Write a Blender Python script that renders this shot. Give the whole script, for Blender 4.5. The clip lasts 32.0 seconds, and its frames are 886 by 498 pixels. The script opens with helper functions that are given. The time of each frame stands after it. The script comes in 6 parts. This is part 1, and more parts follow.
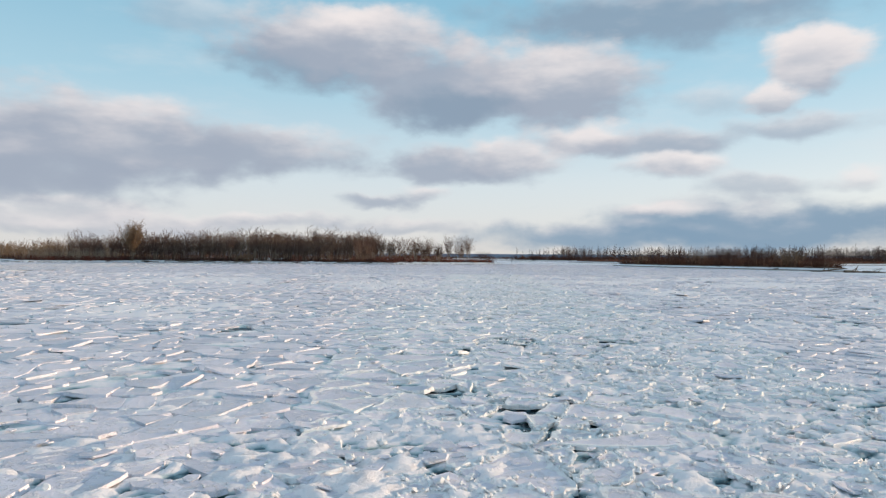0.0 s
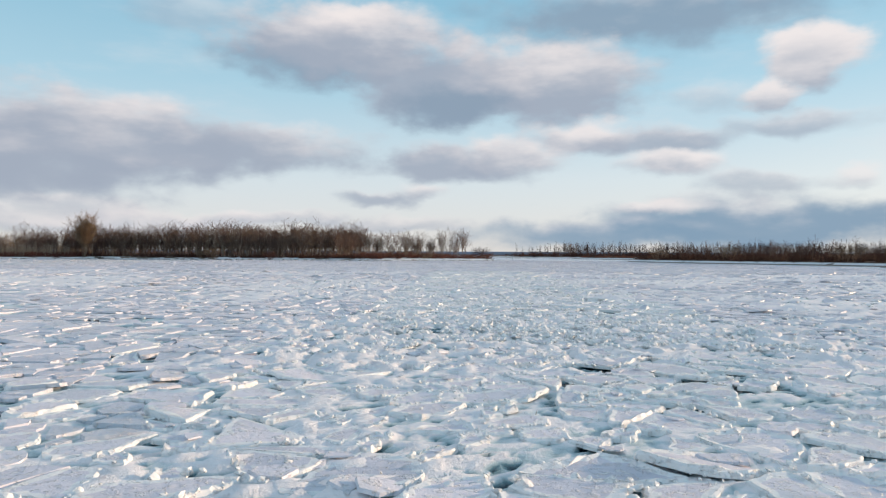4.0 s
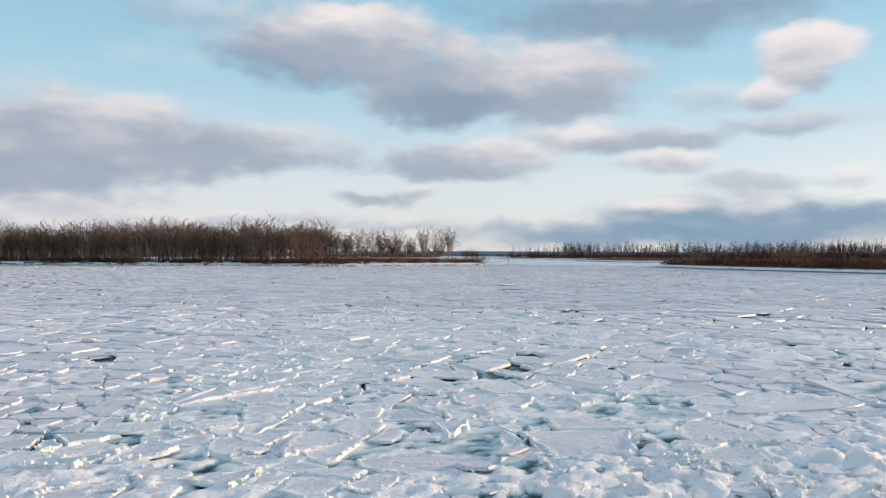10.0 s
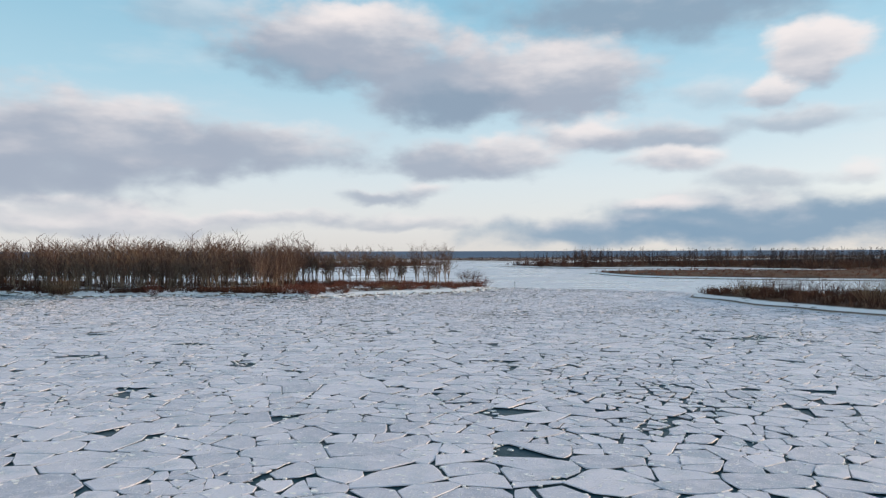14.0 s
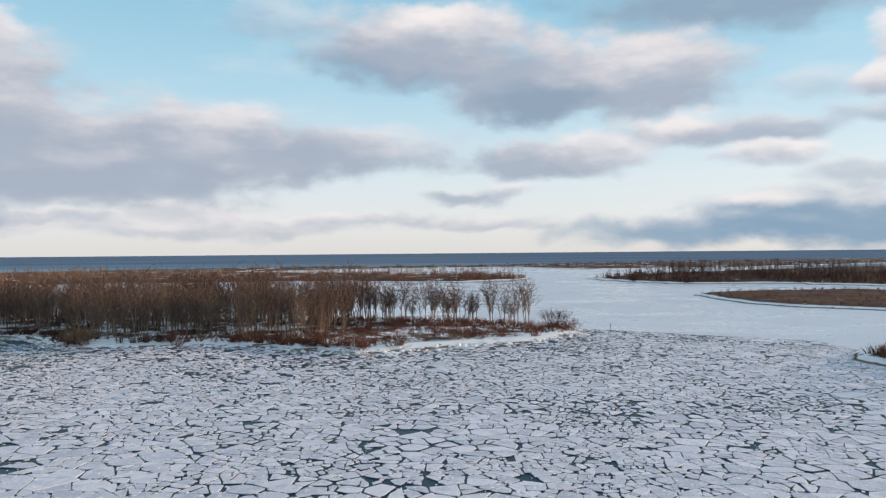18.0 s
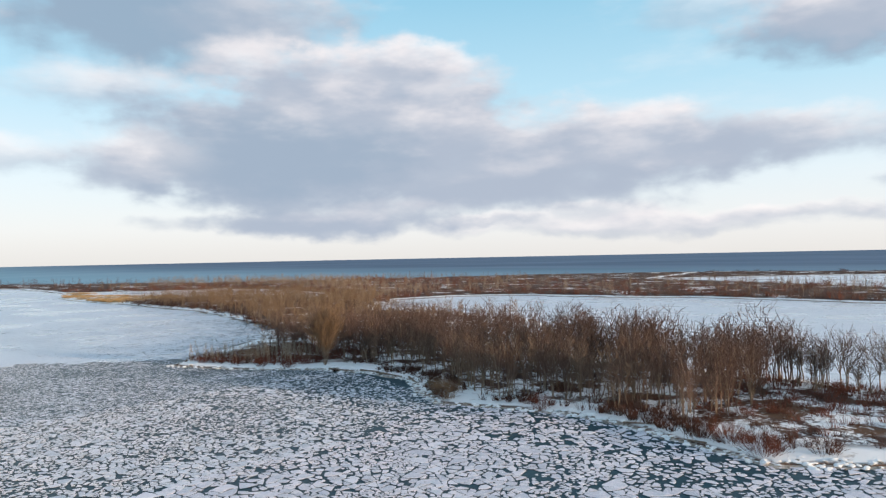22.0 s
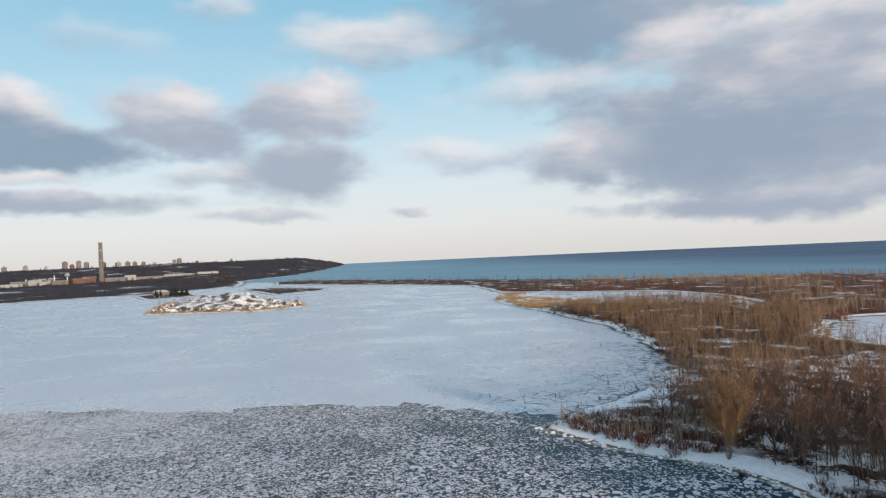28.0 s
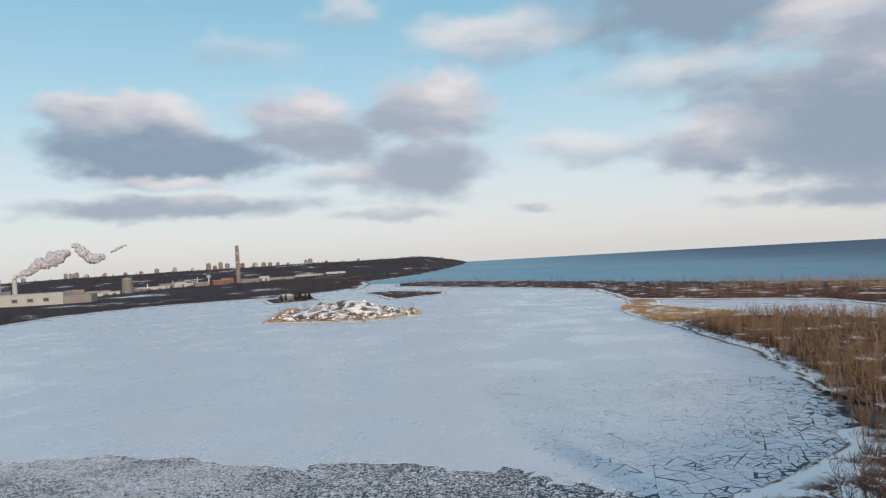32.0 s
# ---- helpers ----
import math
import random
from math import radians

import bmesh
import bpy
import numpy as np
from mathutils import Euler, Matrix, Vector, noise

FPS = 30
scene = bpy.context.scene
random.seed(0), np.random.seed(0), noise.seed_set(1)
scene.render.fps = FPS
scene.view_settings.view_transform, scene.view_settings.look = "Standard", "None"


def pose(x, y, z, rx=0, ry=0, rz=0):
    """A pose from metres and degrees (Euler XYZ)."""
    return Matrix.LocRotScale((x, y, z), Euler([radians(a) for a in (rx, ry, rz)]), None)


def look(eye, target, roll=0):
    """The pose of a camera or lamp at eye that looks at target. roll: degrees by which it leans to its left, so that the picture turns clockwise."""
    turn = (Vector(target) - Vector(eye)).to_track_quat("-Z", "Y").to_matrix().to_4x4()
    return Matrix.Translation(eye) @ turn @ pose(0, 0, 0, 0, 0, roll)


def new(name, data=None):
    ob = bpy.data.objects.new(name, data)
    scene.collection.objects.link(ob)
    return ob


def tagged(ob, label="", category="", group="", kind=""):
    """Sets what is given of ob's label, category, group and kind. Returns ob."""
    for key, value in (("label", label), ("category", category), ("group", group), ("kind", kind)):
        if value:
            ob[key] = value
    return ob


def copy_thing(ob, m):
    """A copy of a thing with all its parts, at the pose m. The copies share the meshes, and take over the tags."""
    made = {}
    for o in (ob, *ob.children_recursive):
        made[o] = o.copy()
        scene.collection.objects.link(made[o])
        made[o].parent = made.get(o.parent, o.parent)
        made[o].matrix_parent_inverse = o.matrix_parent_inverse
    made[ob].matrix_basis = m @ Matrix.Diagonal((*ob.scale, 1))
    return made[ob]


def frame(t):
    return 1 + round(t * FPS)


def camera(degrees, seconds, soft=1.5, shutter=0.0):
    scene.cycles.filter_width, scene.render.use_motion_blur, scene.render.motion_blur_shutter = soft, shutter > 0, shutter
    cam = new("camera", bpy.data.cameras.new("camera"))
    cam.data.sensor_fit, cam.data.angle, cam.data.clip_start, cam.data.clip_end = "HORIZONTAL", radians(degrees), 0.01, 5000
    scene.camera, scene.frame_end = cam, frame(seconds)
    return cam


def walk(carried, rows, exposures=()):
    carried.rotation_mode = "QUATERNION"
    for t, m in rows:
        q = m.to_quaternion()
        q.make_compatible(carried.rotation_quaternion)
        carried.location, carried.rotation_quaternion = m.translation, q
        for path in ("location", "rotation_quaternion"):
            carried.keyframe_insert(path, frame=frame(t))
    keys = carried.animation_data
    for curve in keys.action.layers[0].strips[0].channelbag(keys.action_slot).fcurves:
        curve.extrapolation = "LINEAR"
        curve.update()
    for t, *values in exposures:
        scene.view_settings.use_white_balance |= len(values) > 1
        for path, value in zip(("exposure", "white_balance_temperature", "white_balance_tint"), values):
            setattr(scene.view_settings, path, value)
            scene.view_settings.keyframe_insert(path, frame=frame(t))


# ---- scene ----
# ---- the camera and its way: a drone low over the ice, climbing and turning left over the spit ----
cam = camera(65.58, 32.0, soft=1.3)
PATH = (
    (0.0, 0.01, 0.00, 4.38, 0.81, 0.63, 0.37),
    (0.5, 0.44, 5.36, 4.05, 0.75, 0.59, 0.21),
    (1.0, 0.46, 10.41, 3.74, 0.65, 0.54, 0.17),
    (1.5, 0.73, 15.82, 3.48, 0.62, 0.51, 0.10),
    (2.0, 1.18, 21.52, 3.19, 0.64, 0.47, 0.16),
    (2.5, 1.48, 27.30, 2.93, 0.65, 0.46, 0.21),
    (3.0, 1.78, 32.65, 2.78, 0.64, 0.46, 0.26),
    (3.5, 2.02, 38.10, 2.89, 0.65, 0.46, 0.26),
    (5.5, 4.22, 60.88, 3.45, 0.63, 0.47, 0.36),
    (6.0, 4.63, 65.55, 3.40, 0.60, 0.47, 0.39),
    (6.5, 5.44, 70.85, 3.19, 0.65, 0.49, 0.37),
    (7.0, 5.93, 76.73, 3.04, 0.63, 0.52, 0.33),
    (7.5, 6.35, 82.14, 3.14, 0.60, 0.52, 0.31),
    (8.0, 6.90, 87.85, 3.50, 0.56, 0.54, 0.29),
    (8.5, 7.16, 93.42, 3.90, 0.49, 0.52, 0.25),
    (9.0, 7.37, 98.98, 4.27, 0.43, 0.48, 0.22),
    (9.5, 8.04, 104.11, 4.54, 0.39, 0.44, 0.22),
    (10.0, 8.43, 109.67, 4.76, 0.33, 0.42, 0.16),
    (10.5, 8.97, 115.78, 5.05, 0.29, 0.41, 0.04),
    (11.0, 9.50, 121.53, 5.63, 0.21, 0.40, 0.03),
    (11.5, 10.02, 127.35, 6.73, 0.14, 0.35, -0.04),
    (12.0, 10.49, 132.89, 8.14, 0.12, 0.34, -0.07),
    (12.5, 10.95, 137.97, 9.58, 0.26, 0.37, -0.07),
    (13.0, 11.51, 143.18, 11.00, 0.98, 0.38, -0.05),
    (13.5, 12.00, 148.38, 12.50, 0.95, 0.39, -0.04),
    (14.0, 12.55, 154.08, 13.92, 0.88, 0.32, -0.15),
    (14.5, 12.77, 159.87, 15.69, 0.82, 0.22, -0.19),
    (15.0, 12.98, 165.10, 16.60, 3.23, 0.39, -0.14),
    (15.5, 13.23, 170.51, 18.40, 4.93, 0.25, -0.14),
    (17.5, 13.82, 192.40, 23.71, 5.75, 0.39, -0.37),
    (18.0, 13.96, 197.84, 25.34, 7.90, 0.36, -0.51),
    (18.5, 14.12, 203.47, 26.82, 12.50, 0.42, -0.51),
    (19.0, 14.10, 208.58, 28.14, 17.01, 0.52, -0.55),
    (19.5, 13.78, 213.84, 29.80, 21.52, 0.50, -0.72),
    (20.0, 13.30, 218.94, 31.32, 26.05, 0.51, -0.76),
    (20.5, 12.38, 224.36, 32.84, 30.42, 0.50, -0.81),
    (21.0, 11.15, 229.64, 34.31, 34.31, 0.61, -0.88),
    (21.5, 9.93, 234.40, 36.03, 38.12, 0.58, -1.08),
    (22.0, 8.02, 238.80, 37.72, 41.84, 0.60, -1.14),
    (22.5, 6.17, 243.59, 39.43, 45.72, 0.58, -1.28),
    (23.0, 3.45, 248.99, 40.64, 49.56, 0.63, -1.51),
    (23.5, 0.91, 254.05, 42.08, 53.54, 0.62, -1.62),
    (24.0, -2.14, 258.52, 43.49, 57.12, 0.63, -1.74),
    (24.5, -5.84, 263.14, 44.84, 60.00, 0.58, -1.92),
    (25.0, -9.50, 267.10, 46.11, 62.76, 0.57, -1.99),
    (25.5, -13.05, 270.87, 47.54, 65.58, 0.56, -2.15),
    (26.0, -16.54, 274.06, 48.84, 68.36, 0.57, -2.23),
    (26.5, -19.43, 276.73, 50.40, 71.09, 0.56, -2.35),
    (28.5, -35.89, 287.08, 56.25, 78.53, 0.47, -2.70),
    (29.0, -41.58, 289.86, 57.94, 79.61, 0.43, -2.88),
    (29.5, -47.75, 292.75, 58.85, 80.77, 0.45, -3.00),
    (30.0, -53.51, 295.25, 59.92, 81.92, 0.45, -3.15),
    (30.5, -58.98, 297.34, 61.60, 83.30, 0.46, -3.19),
    (31.0, -63.89, 298.94, 62.72, 84.69, 0.56, -3.18),
    (31.5, -68.65, 299.78, 64.58, 86.03, 0.62, -3.28),
    (32.0, -73.13, 300.82, 66.24, 87.54, 0.68, -3.35),
)


def drone_pose(x, y, z, yaw, pitch, roll):
    eye = Vector((x, y, z))
    a, b = radians(yaw), radians(pitch)
    ahead = Vector((-math.sin(a) * math.cos(b), math.cos(a) * math.cos(b), math.sin(b)))
    return look(eye, eye + ahead * 10, roll)


walk(cam, [(row[0], drone_pose(*row[1:])) for row in PATH],
     [(0, -0.05), (14, 0.0), (20, 0.13), (23, 0.26), (25, 0.18), (28, 0.0), (32, -0.08)])

# ---- world: cold evening sky with broken cloud ----
SUN_ELEVATION, SUN_AZIMUTH = 9.0, 70.0     # degrees; azimuth clockwise from +y


class Tree:
    """A short hand for node trees."""

    def __init__(self, tree):
        self.t = tree
        tree.nodes.clear()

    def n(self, kind):
        return self.t.nodes.new("ShaderNode" + kind)

    def put(self, socket, value):
        if isinstance(value, bpy.types.NodeSocket):
            self.t.links.new(value, socket)
        elif value is not None:
            if hasattr(socket.default_value, "__len__") and len(socket.default_value) == 4 and len(value) == 3:
                value = (*value, 1.0)
            socket.default_value = value

    def math(self, op, a, b=None, c=None, clamp=False):
        node = self.n("Math")
        node.operation, node.use_clamp = op, clamp
        for i, v in enumerate((a, b, c)):
            self.put(node.inputs[i], v)
        return node.outputs[0]

    def vec(self, op, a, b=None, c=None, out=0):
        node = self.n("VectorMath")
        node.operation = op
        for i, v in enumerate((a, b, c)):
            if v is not None:
                self.put(node.inputs[i], v)
        return node.outputs[out]

    def mix(self, f, a, b, blend="MIX"):
        node = self.n("Mix")
        node.data_type, node.blend_type = "RGBA", blend
        self.put(node.inputs[0], f)
        self.put(node.inputs[6], a)
        self.put(node.inputs[7], b)
        return node.outputs[2]

    def span(self, v, a, b, c=0.0, d=1.0, smooth=True):
        node = self.n("MapRange")
        node.interpolation_type = "SMOOTHSTEP" if smooth else "LINEAR"
        for i, value in enumerate((v, a, b, c, d)):
            self.put(node.inputs[i], value)
        return node.outputs[0]

    def noise(self, vector, scale, detail=4.0, rough=0.55, dim="3D", out=0, distortion=0.0):
        node = self.n("TexNoise")
        node.noise_dimensions = dim
        self.put(node.inputs["Vector"], vector)
        self.put(node.inputs["Scale"], scale)
        self.put(node.inputs["Detail"], detail)
        self.put(node.inputs["Roughness"], rough)
        self.put(node.inputs["Distortion"], distortion)
        return node.outputs[out]

    def ramp(self, f, *stops):
        node = self.n("ValToRGB")
        band = node.color_ramp
        while len(band.elements) < len(stops):
            band.elements.new(0.5)
        for e, (at, colour) in zip(band.elements, stops):
            e.position, e.color = at, (*colour, 1.0)
        self.put(node.inputs[0], f)
        return node.outputs[0]


def sky():
    world = bpy.data.worlds.new("evening_sky")
    scene.world = world
    world.use_nodes = True
    k = Tree(world.node_tree)
    way = k.n("TexCoord").outputs["Generated"]
    xyz = k.n("SeparateXYZ")
    k.put(xyz.inputs[0], way)
    x, y, z = xyz.outputs
    deg = 180 / math.pi
    az = k.math("MULTIPLY", k.math("ARCTAN2", k.math("MULTIPLY", x, -1.0), y), deg)
    el = k.math("MULTIPLY", k.math("ARCSINE", z), deg)
    flat = k.n("CombineXYZ")
    k.put(flat.inputs[0], az)
    k.put(flat.inputs[1], el)
    place = flat.outputs[0]
    # clear air: pale at the horizon, cyan above
    clear = k.ramp(k.math("DIVIDE", el, 60.0, clamp=True), (0.0, (0.88, 0.86, 0.84)), (0.04, (0.90, 0.91, 0.93)), (0.10, (0.82, 0.91, 0.97)),
                   (0.22, (0.51, 0.78, 0.93)), (0.36, (0.30, 0.62, 0.82)), (1.0, (0.22, 0.42, 0.60)))
    sun_sky = k.n("TexSky")
    sun_sky.sky_type, sun_sky.sun_disc = "NISHITA", False
    sun_sky.sun_elevation, sun_sky.sun_rotation = radians(SUN_ELEVATION), radians(SUN_AZIMUTH)
    sun_sky.air_density, sun_sky.dust_density, sun_sky.ozone_density = 1.0, 1.5, 2.0
    air = k.mix(0.22, clear, k.vec("MULTIPLY", sun_sky.outputs[0], (0.12, 0.12, 0.12)))
    # ragged outlines: the place is stirred by wind-drawn noise
    drawn = k.vec("MULTIPLY", place, (0.14, 0.25, 1.0))
    big = k.vec("SUBTRACT", k.noise(drawn, 0.85, 2.0, 0.5, out=1), (0.5, 0.5, 0.5))
    small = k.vec("SUBTRACT", k.noise(drawn, 3.0, 4.0, 0.55, out=1), (0.5, 0.5, 0.5))
    stirred = k.vec("ADD", k.vec("MULTIPLY_ADD", big, (5.0, 2.6, 0.0), place), k.vec("MULTIPLY", small, (2.2, 1.2, 0.0)))
    # billows eat into every edge and model the bodies
    billow = k.math("SUBTRACT", k.noise(drawn, 2.0, 4.0, 0.5), 0.5)
    grain = k.noise(k.vec("MULTIPLY", place, (0.09, 0.25, 1.0)), 1.5, 4.0, 0.55)
    mottle = k.span(grain, 0.3, 0.72)
    colour = air
    lit, grey = (0.91, 0.845, 0.835), (0.38, 0.435, 0.53)

    def cloud(a, e, w, h, thick=0.9, light=0.5, soft=0.8, tone=None):
        nonlocal colour
        off = k.vec("MULTIPLY_ADD", stirred, (1 / w, 1 / h, 0), (-a / w, -e / h, 0))
        far = k.math("MULTIPLY_ADD", billow, 1.0, k.vec("LENGTH", off, out=1))
        mask = k.span(far, 1.24, 1.24 - 0.95 * soft, 0.0, thick)
        up = k.math("MULTIPLY_ADD", k.vec("DOT_PRODUCT", off, (-0.10, 0.66, 0), out=1), 1.0, k.math("MULTIPLY_ADD", mottle, 0.5, light - 0.38))
        body = k.mix(k.span(up, -0.22, 1.1), tone or grey, lit)
        colour = k.mix(mask, colour, body)

    # high thin veils
    veil = k.span(k.noise(k.vec("MULTIPLY", place, (0.05, 0.16, 1.0)), 1.3, 5.0, 0.6), 0.50, 0.78, 0.0, 0.28)
    colour = k.mix(veil, colour, (0.80, 0.80, 0.82))
    blue, slate = (0.24, 0.36, 0.49), (0.27, 0.36, 0.47)
    # low banks along the horizon
    cloud(-23.8, 2.4, 15.0, 2.3, 0.95, -0.15, 0.80, blue)
    cloud(-12.0, 1.7, 11.5, 1.4, 0.85, -0.10, 0.90, blue)
    cloud(-17.0, 3.9, 3.9, 0.6, 0.70, 0.80, 0.80)
    cloud(27.2, 2.3, 9.8, 1.1, 0.55, 0.45, 0.90)
    cloud(29.4, 3.4, 7.1, 0.8, 0.60, 0.60, 0.90)
    cloud(15.7, 2.9, 8.5, 0.6, 0.55, 0.40, 0.90)
    cloud(4.3, 2.6, 7.6, 0.7, 0.55, 0.25, 0.90)
    cloud(20.6, 2.6, 10.0, 0.9, 0.45, 0.50, 0.90)
    cloud(36.7, 2.5, 10.0, 1.0, 0.50, 0.75, 0.90)
    # the cloud over the channel
    cloud(-16.3, 18.7, 14.9, 2.6, 0.85, -0.05, 0.90, slate)
    cloud(-0.0, 13.7, 8.1, 3.4, 0.95, -0.15, 0.75)
    cloud(-7.5, 14.0, 8.9, 3.5, 0.96, 0.32, 0.70)
    cloud(-0.0, 12.2, 5.1, 2.2, 0.90, -0.35, 0.80, slate)
    cloud(-10.7, 9.6, 4.4, 1.6, 0.92, 0.55, 0.80)
    cloud(-16.8, 9.1, 6.0, 1.3, 0.85, 0.15, 0.90)
    cloud(-26.5, 10.0, 6.0, 1.1, 0.70, 0.25, 0.90)
    cloud(11.5, 15.7, 7.2, 2.2, 0.90, -0.10, 0.80, slate)
    cloud(8.8, 17.3, 8.9, 3.0, 0.96, 0.40, 0.65)
    cloud(9.3, 18.5, 4.0, 1.7, 0.85, 0.85, 0.80)
    cloud(20.3, 19.0, 5.4, 1.8, 0.40, 0.50, 0.90)
    # small ones by it
    cloud(0.7, 7.5, 5.8, 1.7, 0.92, 0.00, 0.80)
    cloud(-4.9, 7.7, 5.3, 1.8, 0.90, 0.45, 0.80)
    cloud(-17.3, 7.2, 3.9, 1.2, 0.88, 0.80, 0.80)
    cloud(-27.6, 14.4, 3.7, 2.3, 0.96, 0.85, 0.55)
    cloud(-24.9, 12.1, 2.0, 1.1, 0.90, 0.85, 0.70)
    cloud(-20.5, 12.6, 2.8, 1.3, 0.40, 0.60, 0.90)
    cloud(5.9, 4.4, 3.5, 0.7, 0.80, 0.10, 0.90)
    cloud(2.6, 5.1, 2.5, 0.8, 0.70, 0.70, 0.90)
    cloud(-23.8, 5.6, 4.2, 1.0, 0.60, 0.20, 0.90)
    cloud(-30.4, 6.0, 2.2, 1.0, 0.60, 0.80, 0.90)
    # the long bank and its head
    cloud(63.6, 18.4, 14.9, 4.9, 0.93, -0.30, 0.85, slate)
    cloud(82.8, 17.7, 7.4, 2.1, 0.50, 0.60, 0.90)
    cloud(55.9, 18.3, 8.2, 2.8, 0.60, 0.20, 0.90)
    cloud(57.3, 15.3, 4.8, 2.3, 0.70, 0.70, 0.90)
    cloud(67.3, 13.2, 7.0, 1.8, 0.60, 0.60, 0.90)
    cloud(64.7, 7.4, 6.3, 2.0, 0.85, 0.15, 0.85)
    cloud(54.8, 5.8, 9.4, 2.2, 0.90, -0.05, 0.85)
    cloud(51.8, 9.9, 14.8, 4.8, 0.96, -0.05, 0.65)
    cloud(47.3, 12.2, 11.2, 4.8, 0.96, 0.02, 0.60)
    cloud(42.9, 15.5, 5.6, 1.6, 0.70, 0.50, 0.80)
    cloud(40.4, 7.8, 15.3, 4.8, 0.94, -0.02, 0.70)
    cloud(27.0, 8.3, 12.3, 3.6, 0.95, 0.12, 0.75)
    cloud(15.4, 8.6, 9.5, 2.2, 0.90, 0.20, 0.85)
    cloud(32.9, 5.7, 12.9, 2.4, 0.80, -0.15, 0.85)
    cloud(53.4, 3.0, 11.0, 1.0, 0.85, -0.10, 0.85)
    cloud(37.9, 2.7, 5.3, 0.6, 0.60, 0.30, 0.90)
    cloud(54.1, 8.2, 9.5, 4.5, 0.90, -0.10, 0.80)
    cloud(65.5, 7.6, 6.6, 2.5, 0.70, 0.50, 0.90)
    cloud(50.0, 3.2, 10.5, 1.6, 0.85, -0.05, 0.85)
    cloud(52.2, 2.7, 8.0, 1.3, 0.85, -0.05, 0.85)
    cloud(55.1, 8.8, 12.1, 4.5, 0.60, -0.15, 0.85, slate)
    cloud(49.5, 14.0, 4.9, 3.7, 0.60, 0.40, 0.90)
    # puffs over the far shore
    cloud(112.0, 11.7, 6.7, 1.9, 0.95, 0.30, 0.70)
    cloud(109.4, 9.2, 9.0, 2.4, 0.97, -0.20, 0.65, slate)
    cloud(110.2, 6.9, 4.9, 0.8, 0.70, 0.60, 0.90)
    cloud(108.2, 5.0, 11.2, 1.1, 0.92, 0.00, 0.80)
    cloud(91.5, 3.8, 5.3, 0.6, 0.60, 0.10, 0.90)
    cloud(98.0, 11.5, 5.0, 3.1, 0.93, 0.30, 0.70)
    cloud(96.2, 10.2, 4.2, 2.0, 0.80, -0.10, 0.85)
    cloud(87.7, 12.2, 6.1, 2.9, 0.95, 0.30, 0.65)
    cloud(89.2, 7.5, 5.7, 2.9, 0.93, -0.20, 0.80)
    cloud(96.3, 7.2, 4.4, 1.1, 0.60, 0.40, 0.90)
    cloud(82.9, 17.1, 6.9, 2.0, 0.50, 0.60, 0.90)
    cloud(75.3, 8.2, 6.3, 1.5, 0.55, 0.60, 0.90)
    cloud(94.4, 20.0, 3.6, 1.2, 0.50, 0.70, 0.90)
    cloud(102.8, 16.9, 4.3, 1.5, 0.30, 0.70, 0.90)
    cloud(79.3, 3.7, 1.8, 0.4, 0.60, 0.30, 0.90)
    # overhead and behind, the same broken cover
    cover = k.math("MULTIPLY", k.span(k.noise(way, 3.4, 5.0, 0.55), 0.44, 0.62), k.span(el, 23.0, 34.0, 0.0, 0.85))
    colour = k.mix(cover, colour, (0.70, 0.67, 0.71))
    back = k.n("Background")
    k.put(back.inputs[0], colour)
    back.inputs[1].default_value = 1.0
    k.put(k.n("OutputWorld").inputs[0], back.outputs[0])


sky()
sun = new("sun", bpy.data.lights.new("sun", "SUN"))
sun.data.energy, sun.data.angle, sun.data.color = 4.6, radians(1.2), (1.0, 0.70, 0.45)
a, b = radians(SUN_AZIMUTH), radians(SUN_ELEVATION)
sun.matrix_world = look((0, 0, 300), (-300 * math.sin(a) * math.cos(b), -300 * math.cos(a) * math.cos(b), 300 - 300 * math.sin(b)))


# ---- materials ----
def material(name):
    m = bpy.data.materials.new(name)
    m.use_nodes = True
    k = Tree(m.node_tree)
    shader = k.n("BsdfPrincipled")
    k.put(k.n("OutputMaterial").inputs[0], shader.outputs[0])
    return m, k, shader.inputs


def bumped(k, s, height, strength=0.5, distance=0.05):
    node = k.n("Bump")
    k.put(node.inputs["Height"], height)
    node.inputs["Strength"].default_value, node.inputs["Distance"].default_value = strength, distance
    k.put(s["Normal"], node.outputs[0])


def own_chance(k):
    """One random number for each object and each loose piece."""
    both = k.math("ADD", k.n("ObjectInfo").outputs["Random"], k.n("NewGeometry").outputs["Random Per Island"])
    return k.math("FRACT", both)


def place_of(k):
    return k.n("NewGeometry").outputs["Position"]


def ice_material(name, pale, dull, blue, rough=0.42):
    m, k, s = material(name)
    p, r = place_of(k), own_chance(k)
    base = k.mix(r, dull, pale)
    frost = k.span(k.noise(p, 0.9, 6.0, 0.62), 0.42, 0.66)
    base = k.mix(k.math("MULTIPLY", frost, 0.6), base, pale)
    wet = k.span(k.noise(p, 0.33, 4.0, 0.55), 0.50, 0.66)
    base = k.mix(k.math("MULTIPLY", wet, 0.55), base, blue)
    crumbs = k.math("MAXIMUM", k.span(k.noise(p, 8.0, 4.0, 0.65), 0.57, 0.63), k.math("MULTIPLY", k.span(k.noise(p, 2.6, 5.0, 0.7), 0.56, 0.66), 0.8))
    base = k.mix(k.math("MULTIPLY", crumbs, 0.75), base, (0.92, 0.90, 0.91))
    k.put(s["Base Color"], base)
    k.put(s["Roughness"], k.math("MULTIPLY_ADD", frost, 0.25, rough))
    bumped(k, s, k.math("ADD", k.noise(p, 5.0, 6.0, 0.65), k.math("MULTIPLY", crumbs, 1.1)), 0.7, 0.06)
    return m


